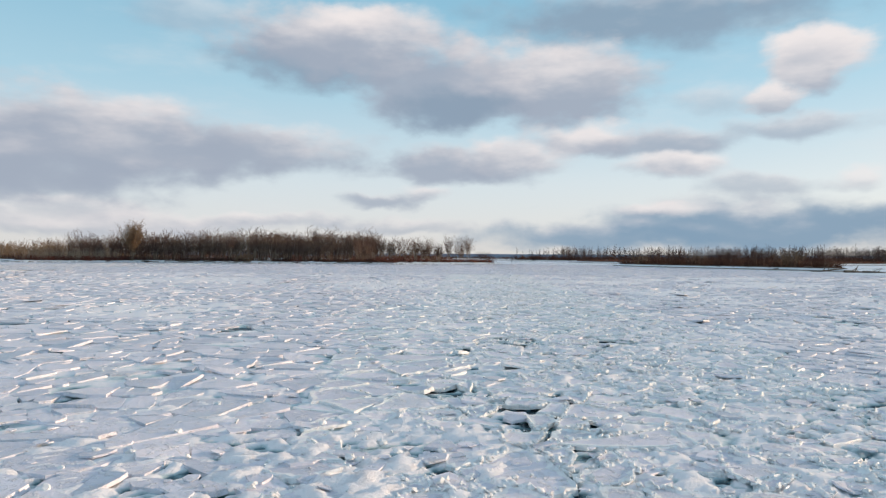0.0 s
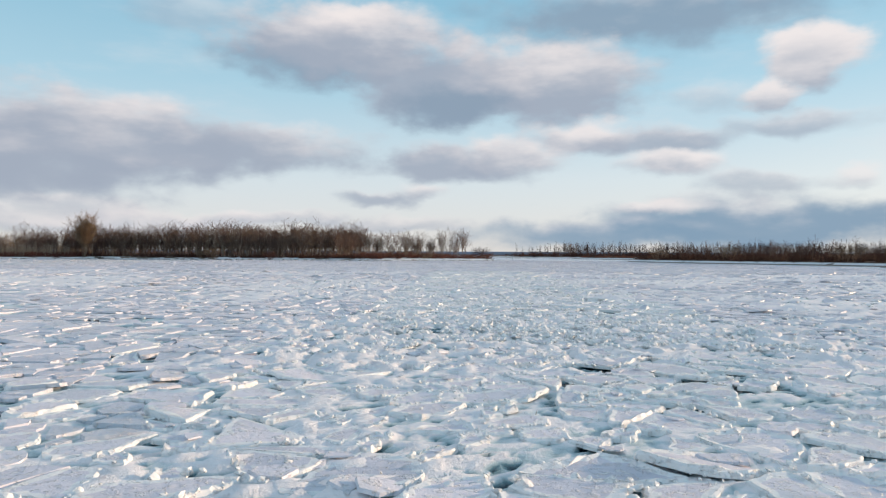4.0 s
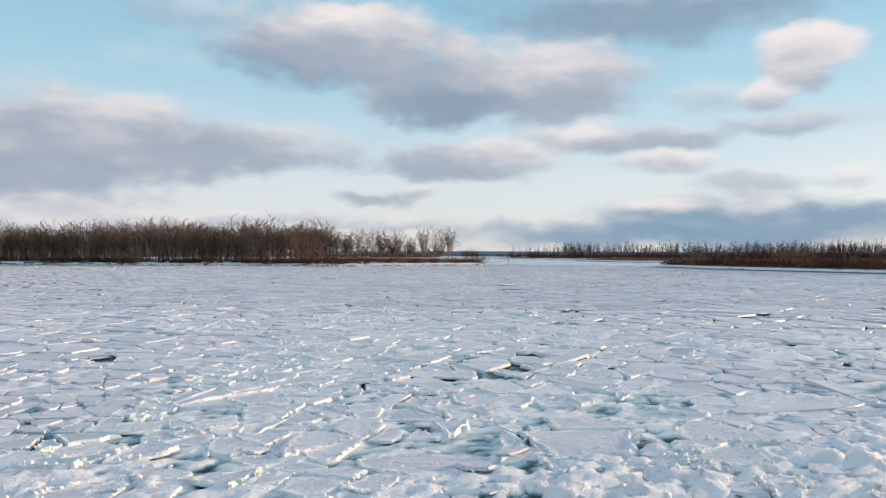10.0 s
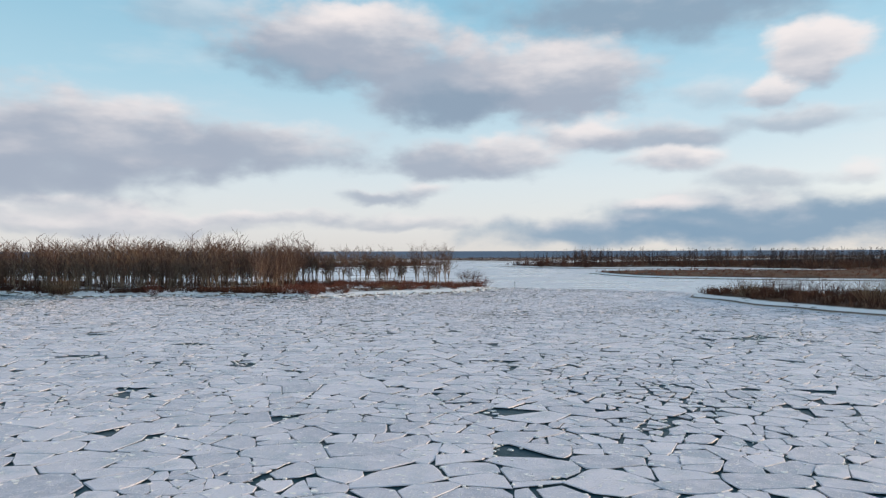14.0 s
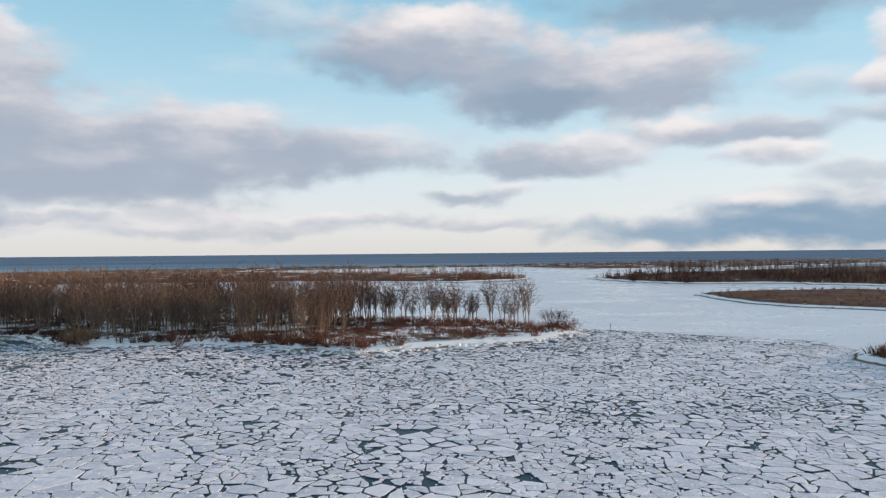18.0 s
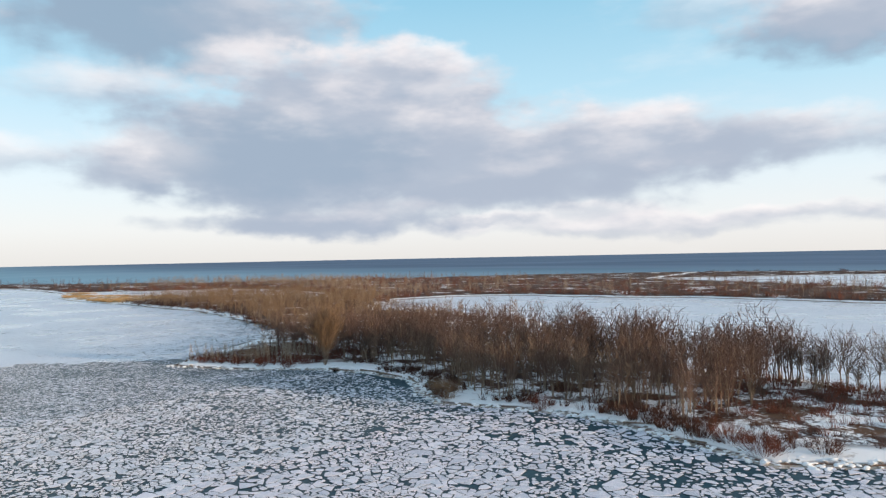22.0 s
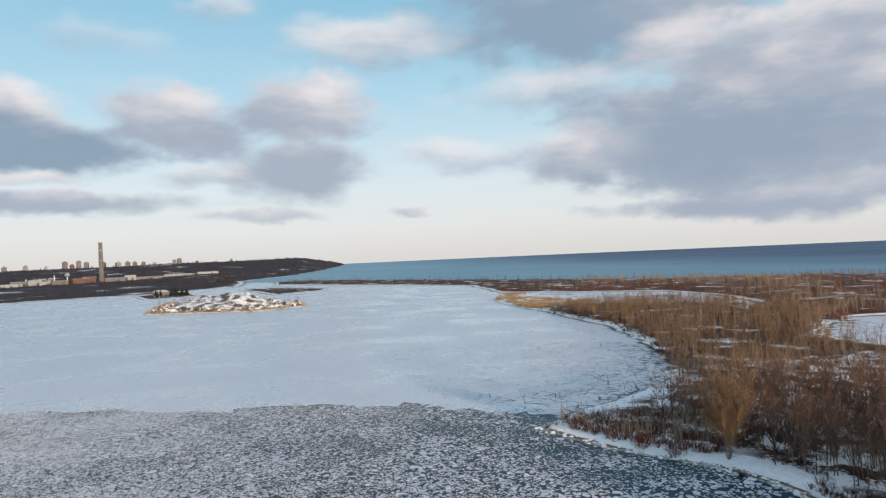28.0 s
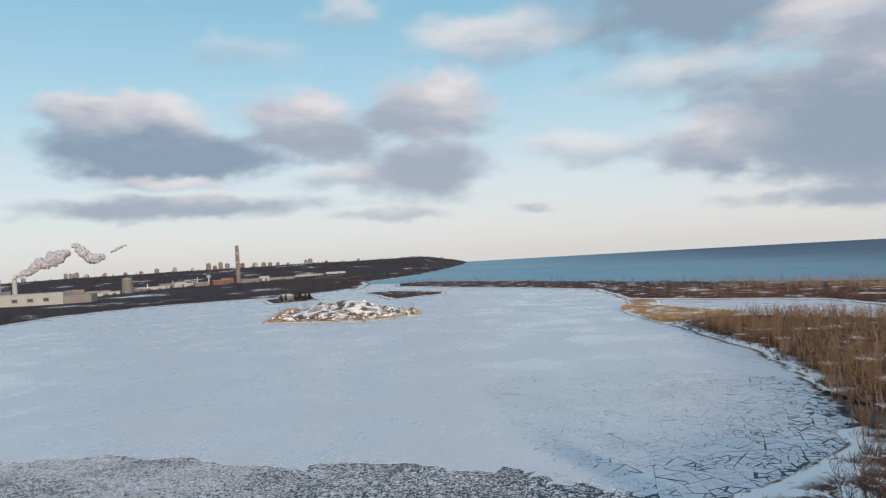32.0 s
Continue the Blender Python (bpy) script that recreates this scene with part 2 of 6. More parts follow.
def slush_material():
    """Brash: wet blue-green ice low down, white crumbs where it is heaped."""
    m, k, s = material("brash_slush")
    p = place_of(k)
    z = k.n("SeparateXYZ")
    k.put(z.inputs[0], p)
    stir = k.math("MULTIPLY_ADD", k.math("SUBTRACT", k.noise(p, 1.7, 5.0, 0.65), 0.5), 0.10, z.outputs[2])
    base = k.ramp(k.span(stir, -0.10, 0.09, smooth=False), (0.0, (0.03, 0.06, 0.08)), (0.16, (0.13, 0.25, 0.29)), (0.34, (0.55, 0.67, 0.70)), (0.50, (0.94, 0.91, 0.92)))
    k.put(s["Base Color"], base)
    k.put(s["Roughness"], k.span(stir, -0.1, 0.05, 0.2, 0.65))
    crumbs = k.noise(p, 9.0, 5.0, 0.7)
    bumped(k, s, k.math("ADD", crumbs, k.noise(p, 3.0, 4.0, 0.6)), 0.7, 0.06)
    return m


def water_material():
    m, k, s = material("lake_water")
    p = place_of(k)
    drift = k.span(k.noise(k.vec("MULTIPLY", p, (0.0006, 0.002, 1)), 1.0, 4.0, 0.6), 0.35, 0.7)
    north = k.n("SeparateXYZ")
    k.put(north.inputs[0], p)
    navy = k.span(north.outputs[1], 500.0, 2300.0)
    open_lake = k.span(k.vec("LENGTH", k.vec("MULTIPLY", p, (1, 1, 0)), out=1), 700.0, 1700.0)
    # near black by the origin, bluer with distance, navy towards the north
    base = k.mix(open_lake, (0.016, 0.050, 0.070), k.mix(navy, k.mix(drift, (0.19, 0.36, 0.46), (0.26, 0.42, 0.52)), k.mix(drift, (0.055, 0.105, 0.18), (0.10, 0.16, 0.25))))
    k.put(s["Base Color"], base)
    s["IOR"].default_value = 1.33
    s["Specular IOR Level"].default_value = 0.14
    k.put(s["Roughness"], k.math("MULTIPLY_ADD", drift, 0.15, 0.30))
    waves = k.noise(k.vec("MULTIPLY", p, (1.0, 0.55, 1)), 0.8, 5.0, 0.6)
    bumped(k, s, waves, 0.35, 0.25)
    # far out the ruffled open lake takes a paler diffuse blue, with little mirror left
    rough = k.n("BsdfDiffuse")
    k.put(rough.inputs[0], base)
    gleam = k.n("BsdfGlossy")
    gleam.inputs["Roughness"].default_value = 0.4
    ruffled, both, out = k.n("MixShader"), k.n("MixShader"), k.n("OutputMaterial")
    ruffled.inputs[0].default_value = 0.11
    k.put(ruffled.inputs[1], rough.outputs[0])
    k.put(ruffled.inputs[2], gleam.outputs[0])
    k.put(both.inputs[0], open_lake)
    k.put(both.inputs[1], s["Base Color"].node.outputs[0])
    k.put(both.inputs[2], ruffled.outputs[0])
    for node in [n for n in m.node_tree.nodes if n.bl_idname == "ShaderNodeOutputMaterial" and n != out]:
        m.node_tree.nodes.remove(node)
    k.put(out.inputs[0], both.outputs[0])
    return m


def sheet_ice_material():
    """Unbroken ice: wind-polished grey-blue with drifts of thin snow and old refrozen plates."""
    m, k, s = material("sheet_ice")
    p = place_of(k)
    streak = k.noise(k.vec("MULTIPLY", p, (0.006, 0.03, 1)), 1.0, 6.0, 0.6)
    cloudy = k.noise(p, 0.022, 6.0, 0.62)
    base = k.mix(k.span(streak, 0.38, 0.66), (0.42, 0.47, 0.55), (0.62, 0.62, 0.70))
    base = k.mix(k.span(cloudy, 0.40, 0.70, 0.0, 0.7), base, (0.76, 0.76, 0.82))
    plate = k.n("TexVoronoi")
    k.put(plate.inputs["Vector"], k.vec("ADD", k.vec("MULTIPLY", p, (0.42, 0.5, 0.0)), k.vec("MULTIPLY", k.noise(p, 0.7, 3.0, out=1), (0.5, 0.5, 0.0))))
    base = k.mix(0.50, base, k.mix(k.vec("DOT_PRODUCT", plate.outputs["Color"], (0.5, 0.5, 0), out=1), (0.42, 0.49, 0.58), (0.84, 0.84, 0.89)))
    seam = k.n("TexVoronoi")
    seam.feature = "DISTANCE_TO_EDGE"
    k.put(seam.inputs["Vector"], k.vec("ADD", k.vec("MULTIPLY", p, (0.16, 0.2, 0.0)), k.vec("MULTIPLY", k.noise(p, 0.3, 3.0, out=1), (0.8, 0.8, 0.0))))
    base = k.mix(k.math("MULTIPLY", k.span(seam.outputs["Distance"], 0.075, 0.0), k.span(cloudy, 0.64, 0.44, 0.15, 0.85)), base, (0.24, 0.33, 0.41))
    shards = k.n("TexVoronoi")
    k.put(shards.inputs["Vector"], k.vec("MULTIPLY", p, (0.85, 1.0, 0.0)))
    broken = k.span(k.noise(p, 0.012, 4.0, 0.6), 0.34, 0.60, 0.40, 0.85)
    base = k.mix(broken, base, k.mix(k.vec("DOT_PRODUCT", shards.outputs["Color"], (0.5, 0.5, 0), out=1), (0.24, 0.32, 0.41), (0.88, 0.87, 0.92)))
    grit = k.span(k.noise(p, 1.6, 5.0, 0.7), 0.54, 0.68)
    base = k.mix(k.math("MULTIPLY", grit, 0.5), base, (0.84, 0.84, 0.87))
    k.put(s["Base Color"], base)
    k.put(s["Roughness"], k.span(cloudy, 0.35, 0.7, 0.22, 0.5))
    bumped(k, s, k.noise(p, 0.9, 6.0, 0.65), 0.35, 0.08)
    return m


def snow_material():
    m, k, s = material("snow")
    p = place_of(k)
    k.put(s["Base Color"], k.mix(k.span(k.noise(p, 0.7, 5.0), 0.35, 0.7), (0.74, 0.76, 0.79), (0.86, 0.87, 0.88)))
    s["Roughness"].default_value = 0.7
    bumped(k, s, k.noise(p, 1.8, 6.0, 0.6), 0.5, 0.12)
    return m


def land_material(name, litter, grass, dirt, snow_from=0.50, snow_to=0.60, drifts=0.09):
    """Leaf litter and dead grass with snow lying in patches; bare dirt and snow ledges by the water."""
    m, k, s = material(name)
    p = place_of(k)
    z = k.n("SeparateXYZ")
    k.put(z.inputs[0], p)
    ground = k.mix(k.span(k.noise(p, 0.06, 5.0), 0.38, 0.62), litter, grass)
    ground = k.mix(k.span(k.noise(p, 0.9, 6.0, 0.65), 0.35, 0.7, 0.0, 0.6), ground, dirt)
    lie = k.math("ADD", k.math("MULTIPLY", k.noise(p, drifts, 5.0, 0.6), 0.7), k.math("MULTIPLY", k.noise(p, 0.8, 5.0, 0.6), 0.3))
    snow = k.span(lie, snow_from, snow_to)
    edge = k.math("MULTIPLY", k.span(z.outputs[2], 0.25, 0.5), k.span(z.outputs[2], 1.15, 0.9))
    snow = k.math("MAXIMUM", snow, k.math("MULTIPLY", edge, k.span(k.noise(p, 0.22, 5.0, 0.6), 0.28, 0.42)))
    bare = k.span(z.outputs[2], 0.24, 0.10)
    base = k.mix(snow, ground, (0.80, 0.81, 0.83))
    base = k.mix(k.math("MULTIPLY", bare, 0.85), base, k.mix(k.noise(p, 1.5, 4.0), (0.16, 0.11, 0.07), (0.62, 0.60, 0.56)))
    k.put(s["Base Color"], base)
    s["Roughness"].default_value = 0.9
    s["Specular IOR Level"].default_value = 0.1
    bumped(k, s, k.noise(p, 1.6, 6.0, 0.7), 0.8, 0.25)
    return m


def twig_material(name, dark, pale, rough=0.8):
    m, k, s = material(name)
    r = k.n("NewGeometry").outputs["Random Per Island"]
    q = k.n("ObjectInfo").outputs["Random"]
    base = k.mix(k.math("FRACT", k.math("ADD", r, q)), dark, pale)
    base = k.mix(k.span(k.noise(place_of(k), 0.05, 3.0), 0.35, 0.65, 0.0, 0.5), base, pale)
    k.put(s["Base Color"], base)
    s["Roughness"].default_value = rough
    s["Specular IOR Level"].default_value = 0.12
    return m


def plain_material(name, colour, rough=0.7, metal=0.0, vary=0.25, scale=0.3):
    m, k, s = material(name)
    p = place_of(k)
    dark = tuple(c * (1 - vary) for c in colour)
    n = k.math("ADD", k.math("MULTIPLY", k.noise(p, scale, 4.0), 0.6), k.math("MULTIPLY", k.noise(p, scale * 8, 4.0), 0.4))
    k.put(s["Base Color"], k.mix(k.span(n, 0.35, 0.65), dark, colour))
    s["Roughness"].default_value, s["Metallic"].default_value = rough, metal
    bumped(k, s, n, 0.2, 0.05)
    return m


WATER = water_material()
FLOE = ice_material("floe_ice", (0.89, 0.845, 0.90), (0.60, 0.60, 0.68), (0.52, 0.59, 0.65))
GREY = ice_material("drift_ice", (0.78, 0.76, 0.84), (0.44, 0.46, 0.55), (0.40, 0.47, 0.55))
RUBBLE = ice_material("rubble_ice", (0.95, 0.93, 0.92), (0.85, 0.86, 0.87), (0.70, 0.80, 0.83))
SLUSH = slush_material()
SHEET = sheet_ice_material()
SNOW = snow_material()
LAND = land_material("island_ground", (0.070, 0.035, 0.028), (0.14, 0.078, 0.048), (0.085, 0.058, 0.045), 0.475, 0.54)
HEATH = land_material("heath_ground", (0.066, 0.036, 0.030), (0.115, 0.070, 0.050), (0.05, 0.033, 0.028), 0.55, 0.60, 0.03)
FOREST = land_material("forest_ground", (0.060, 0.034, 0.026), (0.12, 0.070, 0.044), (0.05, 0.032, 0.026), 0.63, 0.68, 0.05)
SAND = land_material("sand_ground", (0.42, 0.29, 0.16), (0.36, 0.22, 0.10), (0.30, 0.20, 0.12), 0.50, 0.56, 0.045)
# blue-dark tones put far haze and shade into the mainland's ground colour
MAIN = land_material("hazed_mainland_ground", (0.034, 0.032, 0.041), (0.062, 0.047, 0.050), (0.042, 0.037, 0.044), 0.58, 0.64, 0.006)
BARK = twig_material("bark", (0.10, 0.074, 0.058), (0.32, 0.24, 0.175))
TWIG = twig_material("twigs", (0.056, 0.035, 0.031), (0.172, 0.112, 0.090))
GOLD = twig_material("willow_twigs", (0.10, 0.068, 0.047), (0.26, 0.180, 0.115))
# darker copy of the twigs, far haze and shade put into its colour
SHADE_TWIG = twig_material("shade_dark_twigs", (0.030, 0.024, 0.028), (0.066, 0.048, 0.048))
ASHEN = twig_material("ashen_twigs", (0.10, 0.066, 0.050), (0.25, 0.175, 0.125))
DRIFT = ice_material("fine_drift_ice", (0.75, 0.75, 0.82), (0.42, 0.47, 0.55), (0.36, 0.43, 0.50))
BIRCH = twig_material("pale_bark", (0.17, 0.13, 0.10), (0.38, 0.31, 0.24))
BRUSH = twig_material("brush", (0.035, 0.018, 0.014), (0.09, 0.042, 0.03))
RED = twig_material("red_brush", (0.085, 0.031, 0.025), (0.17, 0.066, 0.046))
REED = twig_material("dry_reed", (0.26, 0.16, 0.07), (0.46, 0.32, 0.16))


# ---- numbers and meshes ----
rng = np.random.default_rng(7)


def grain2(x, y, size, seed=0.0):
    """Smooth value noise from 0 to 1, one wave per size metres."""
    x, y = np.asarray(x, float) / size + 37.1 * seed, np.asarray(y, float) / size - 11.7 * seed
    i, j = np.floor(x), np.floor(y)
    u, v = x - i, y - j
    u, v = u * u * (3 - 2 * u), v * v * (3 - 2 * v)

    def h(p, q):
        s = np.sin(p * 127.1 + q * 311.7 + seed * 74.7) * 43758.5453
        return s - np.floor(s)

    return (h(i, j) * (1 - u) + h(i + 1, j) * u) * (1 - v) + (h(i, j + 1) * (1 - u) + h(i + 1, j + 1) * u) * v


def rough2(x, y, size, seed=0.0, octaves=3):
    return sum(grain2(x, y, size / 2**o, seed + o) * 0.5**o for o in range(octaves)) / sum(0.5**o for o in range(octaves))


def mesh_of(name, verts, faces, mat, smooth=False):
    """A mesh from arrays of places and of triangles or quads (or a list of faces of any size)."""
    me = bpy.data.meshes.new(name)
    if isinstance(faces, np.ndarray):
        n, k = faces.shape
        me.vertices.add(len(verts))
        me.vertices.foreach_set("co", np.asarray(verts, np.float32).ravel())
        me.loops.add(n * k)
        me.loops.foreach_set("vertex_index", faces.astype(np.int32).ravel())
        me.polygons.add(n)
        me.polygons.foreach_set("loop_start", np.arange(0, n * k, k, dtype=np.int32))
        me.update(calc_edges=True)
    else:
        me.from_pydata([tuple(v) for v in verts], [], faces)
    if smooth:
        me.polygons.foreach_set("use_smooth", np.ones(len(me.polygons), bool))
    me.materials.append(mat)
    return me


def part(name, mesh, parent, label=""):
    ob = new(name, mesh)
    ob.parent = parent
    return tagged(ob, label)


def inside(poly, x, y):
    """How far points lie inside a closed outline, in metres; negative outside."""
    p = np.array(poly, float)
    q = np.roll(p, -1, 0)
    x, y = np.asarray(x, float), np.asarray(y, float)
    best, odd = np.full(x.shape, 1e9), np.zeros(x.shape, bool)
    for (x0, y0), (x1, y1) in zip(p, q):
        dx, dy = x1 - x0, y1 - y0
        s = np.clip(((x - x0) * dx + (y - y0) * dy) / (dx * dx + dy * dy + 1e-9), 0, 1)
        best = np.minimum(best, np.hypot(x - x0 - s * dx, y - y0 - s * dy))
        if y0 != y1:
            odd ^= ((y0 > y) != (y1 > y)) & (x < (x1 - x0) * (y - y0) / (y1 - y0) + x0)
    return np.where(odd, best, -best)


# ---- the plan: outlines of the land, in metres ----
ISLAND = [(-232, 357), (-206, 367), (-180, 384), (-163, 389), (-140, 388), (-128, 378), (-112, 369), (-92, 375), (-77, 378), (-66, 377), (-46, 370), (-30, 366),
          (-20, 373), (-6, 384), (13, 391), (25, 409), (28, 420), (26, 431), (4, 441), (-16, 449), (-41, 453), (-60, 459), (-72, 455), (-110, 462), (-155, 464),
          (-174, 471), (-190, 473), (-216, 490), (-243, 515), (-242, 532), (-227, 541), (-195, 528), (-183, 538), (-214, 564), (-231, 571), (-254, 564), (-285, 584),
          (-313, 577), (-353, 576), (-394, 612)]
ISLAND += [(-430, 660), (-520, 650), (-560, 690), (-600, 648), (-636, 613), (-668, 594), (-690, 560), (-632, 505), (-535, 500), (-477, 499), (-402, 481), (-385, 477),
           (-334, 454), (-320, 448), (-284, 431), (-265, 407), (-246, 373)]
BEYOND = [(-390, 620), (-426, 660), (-413, 719), (-366, 758), (-330, 763), (-258, 769), (-207, 790), (-154, 785), (-103, 779), (-56, 784), (4, 841), (2, 890), (-48, 960),
          (-114, 992), (-168, 1029), (-420, 1150), (-475, 1480), (-700, 1300), (-1000, 900), (-1300, 720), (-1700, 520), (-2000, 330), (-1950, 250), (-1777, 251),
          (-1591, 356), (-1455, 431), (-1306, 519), (-1169, 586), (-927, 565), (-847, 632), (-810, 678), (-769, 717), (-672, 722), (-560, 690), (-500, 630)]
BAR = [(-632, 503), (-742, 506), (-800, 515), (-850, 540), (-927, 563), (-880, 590), (-830, 575), (-770, 570), (-720, 590), (-668, 592)]
STRAND = [(-475, 1484), (-251, 1501), (-126, 1531), (7, 1669), (175, 1754), (520, 2033), (1500, 2600), (1500, 2300), (296, 1260), (191, 1250), (83, 1212), (-37, 1387),
          (-216, 1330), (-420, 1150)]
WOODLAND = [(58, 858), (84, 795), (128, 741), (189, 757), (240, 720), (300, 640), (420, 600), (1500, 800), (1500, 1800), (500, 1300), (300, 1150), (140, 1000)]
MEADOW = [(102, 610), (108, 560), (112, 543), (126, 521), (147, 508), (170, 496), (240, 470), (420, 540), (420, 640), (300, 650), (238, 637), (225, 644), (205, 660), (142, 640), (115, 627)]
ISLET = [(84, 368), (88, 355), (92, 333), (99, 314), (112, 290), (124, 265), (131, 243), (142, 240), (165, 300), (160, 360), (126, 367), (115, 388), (92, 380)]
MOUND = [(-893, 117), (-861, 186), (-835, 246), (-880, 307), (-973, 302), (-984, 265), (-1100, 150), (-1150, 100), (-988, 108)]
JETTY = [(-1220, 257), (-1305, 356), (-1380, 359), (-1532, 258), (-1532, 180), (-1400, 220)]
MAINLAND = [(-1000, -420), (-1157, -338), (-1299, -326), (-1418, -280), (-1510, -206), (-1550, -98), (-1530, 1), (-1650, 60), (-1800, 150), (-2300, 140), (-2700, 260), (-3500, 440),
            (-4780, 690), (-4860, 640), (-4500, -1000), (-3300, -2800), (-1000, -2800)]
# the plates that are breaking off by the spit
PLATES = [(-254, 374), (-268, 352), (-304, 320), (-352, 328), (-440, 330), (-440, 412), (-392, 472), (-330, 450), (-282, 428), (-262, 404), (-246, 373)]


def land_height(polys, x, y, top=1.5, ledge=0.75, seed=1.0, reach=20.0):
    d = np.maximum.reduce([inside(p, x, y) for p in polys]) + (rough2(x, y, 9, seed) - 0.5) * 3.0
    z = np.where(d < 0, np.maximum(-0.8, d * 0.35), ledge * (1 - np.exp(-np.maximum(d, 0) / 3.0)))
    z = z + np.where(d > 0, (top - ledge) * (1 - np.exp(-np.maximum(d, 0) / reach)) + np.minimum(d, 4) * 0.11 * (rough2(x, y, 5, seed + 5) - 0.5), 0)
    return z


def land(name, polys, step, mat, label, top=1.5, ledge=0.75, seed=1.0, reach=20.0, box=None, extra=None):
    pts = np.concatenate([np.array(p, float) for p in polys])
    x0, y0, x1, y1 = box or (*(pts.min(0) - 2 * step), *(pts.max(0) + 2 * step))
    xs, ys = np.arange(x0, x1 + step, step), np.arange(y0, y1 + step, step)
    gx, gy = np.meshgrid(xs, ys)
    gx = gx + (rng.random(gx.shape) - 0.5) * step * 0.5
    gy = gy + (rng.random(gy.shape) - 0.5) * step * 0.5
    z = land_height(polys, gx, gy, top, ledge, seed, reach)
    if extra is not None:
        z = z + np.where(z > 0.1, extra(gx, gy), 0)
    n = len(xs)
    i = np.arange(len(ys) - 1)[:, None] * n + np.arange(n - 1)[None]
    quads = np.stack([i, i + 1, i + n + 1, i + n], -1).reshape(-1, 4)
    keep = (z.ravel()[quads] > -0.75).any(1)
    used, quads = np.unique(quads[keep], return_inverse=True)
    verts = np.stack([gx.ravel(), gy.ravel(), z.ravel()], -1)[used]
    ob = new(name, mesh_of(name, verts, quads.reshape(-1, 4), mat, smooth=True))
    return tagged(ob, label, "ground", kind="structure")


# ---- water: one sheet to the horizon ----
def lake():
    radii = [0, 300, 700, 1200, 1800, 2400, 2900, 3300, 3700, 4050, 4350, 4600, 4800, 4960]
    around = 128
    verts, faces = [(0, 0, -0.12)], []
    for r in radii[1:]:
        lift = 25.0 * max(0.0, (r - 2400) / 2560) ** 2
        verts += [(r * math.cos(2 * math.pi * i / around), r * math.sin(2 * math.pi * i / around), lift - 0.12) for i in range(around)]
    for i in range(around):
        faces.append((0, 1 + i, 1 + (i + 1) % around))
    for ring in range(len(radii) - 2):
        s = 1 + ring * around
        faces += [(s + i, s + around + i, s + around + (i + 1) % around, s + (i + 1) % around) for i in range(around)]
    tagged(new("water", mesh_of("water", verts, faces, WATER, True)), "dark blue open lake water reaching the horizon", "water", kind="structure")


lake()


def ice_sheet(name, outline, label, drop=0.12):
    bm = bmesh.new()
    top = [bm.verts.new((x, y, 0.008)) for x, y in outline]
    low = [bm.verts.new((x, y, 0.008 - drop)) for x, y in outline]
    bm.faces.new(top)
    for i in range(len(top)):
        j = (i + 1) % len(top)
        bm.faces.new((top[i], top[j], low[j], low[i]))
    bmesh.ops.triangulate(bm, faces=bm.faces[:])
    bmesh.ops.recalc_face_normals(bm, faces=bm.faces[:])
    me = bpy.data.meshes.new(name)
    bm.to_mesh(me)
    bm.free()
    me.materials.append(SHEET)
    tagged(new(name, me), label, "ice", kind="structure")


def ragged(line, wander, seed):
    """A line broken into short uneven steps."""
    r = random.Random(seed)
    out = []
    for (ax, ay), (bx, by) in zip(line, line[1:]):
        n = max(1, int(math.hypot(bx - ax, by - ay) / 3.5))
        for i in range(n):
            f = i / n
            x, y = ax + (bx - ax) * f, ay + (by - ay) * f
            w = wander * (float(rough2(x, y, 22, seed)) - 0.5) * 4
            out.append((x + w + r.uniform(-1.2, 1.2), y + 0.6 * w + r.uniform(-1.2, 1.2)))
    return out + [line[-1]]


POOL = ragged([(-262, 356), (-284, 322), (-298, 284), (-310, 240), (-328, 190), (-346, 140), (-350, 96), (-322, 80), (-250, 108), (-116, 192)], 9.0, 5)
ice_sheet("bay_ice", [(-300, 480), (-392, 474), (-441, 413), (-441, 329), (-352, 334), (-292, 338), *POOL, (-108, -10), (-108, -400), (-1100, -480), (-1400, -360), (-1620, -200),
                      (-1700, 60), (-2100, 150), (-1960, 270), (-1700, 380), (-1400, 560), (-1169, 640), (-927, 640), (-860, 730), (-600, 730), (-480, 560)],
          "frozen bay of pale grey-blue ice with wind-drawn streaks")
ice_sheet("channel_ice", [(20, 430), (32, 428), (90, 402), (112, 300), (112, -60), (112, -400), (900, -400), (900, 900), (400, 1270), (191, 1300), (0, 1420), (-200, 1360), (-440, 1160), (-440, 560), (-260, 500), (-230, 440)],
          "smooth white ice covering the channel behind the islands")

# ---- land ----
land("ground_island", [ISLAND], 2.5, LAND, "low wooded island with leaf litter and snow patches", box=(-300, 345, 40, 600))
land("ground_spit", [ISLAND], 8.0, HEATH, "brushy western part of the island under thin snow", box=(-700, 470, -296, 700), seed=1.0)
land("ground_beyond", [BEYOND], 14.0, HEATH, "low heath and brush strip along the open lake", top=2.2, seed=2.0)
land("ground_sand_bar", [BAR], 5.0, SAND, "sandy flats with dry yellow grass and snow", top=1.6, ledge=0.5, seed=3.0, reach=5.0)
land("ground_strand", [STRAND], 16.0, HEATH, "dark narrow strip of land along the lake", top=2.5, seed=4.0)
land("ground_woodland", [WOODLAND], 16.0, FOREST, "far wooded shore under brown litter", top=2.0, seed=5.0)
land("ground_meadow", [MEADOW], 5.0, FOREST, "low spit of reddish brown dead grass and snow", top=1.7, seed=6.0, reach=5.0)
land("ground_islet", [ISLET], 2.5, FOREST, "small brush covered islet with muddy snowy edge", top=1.7, ledge=0.5, seed=7.0, reach=5.0)
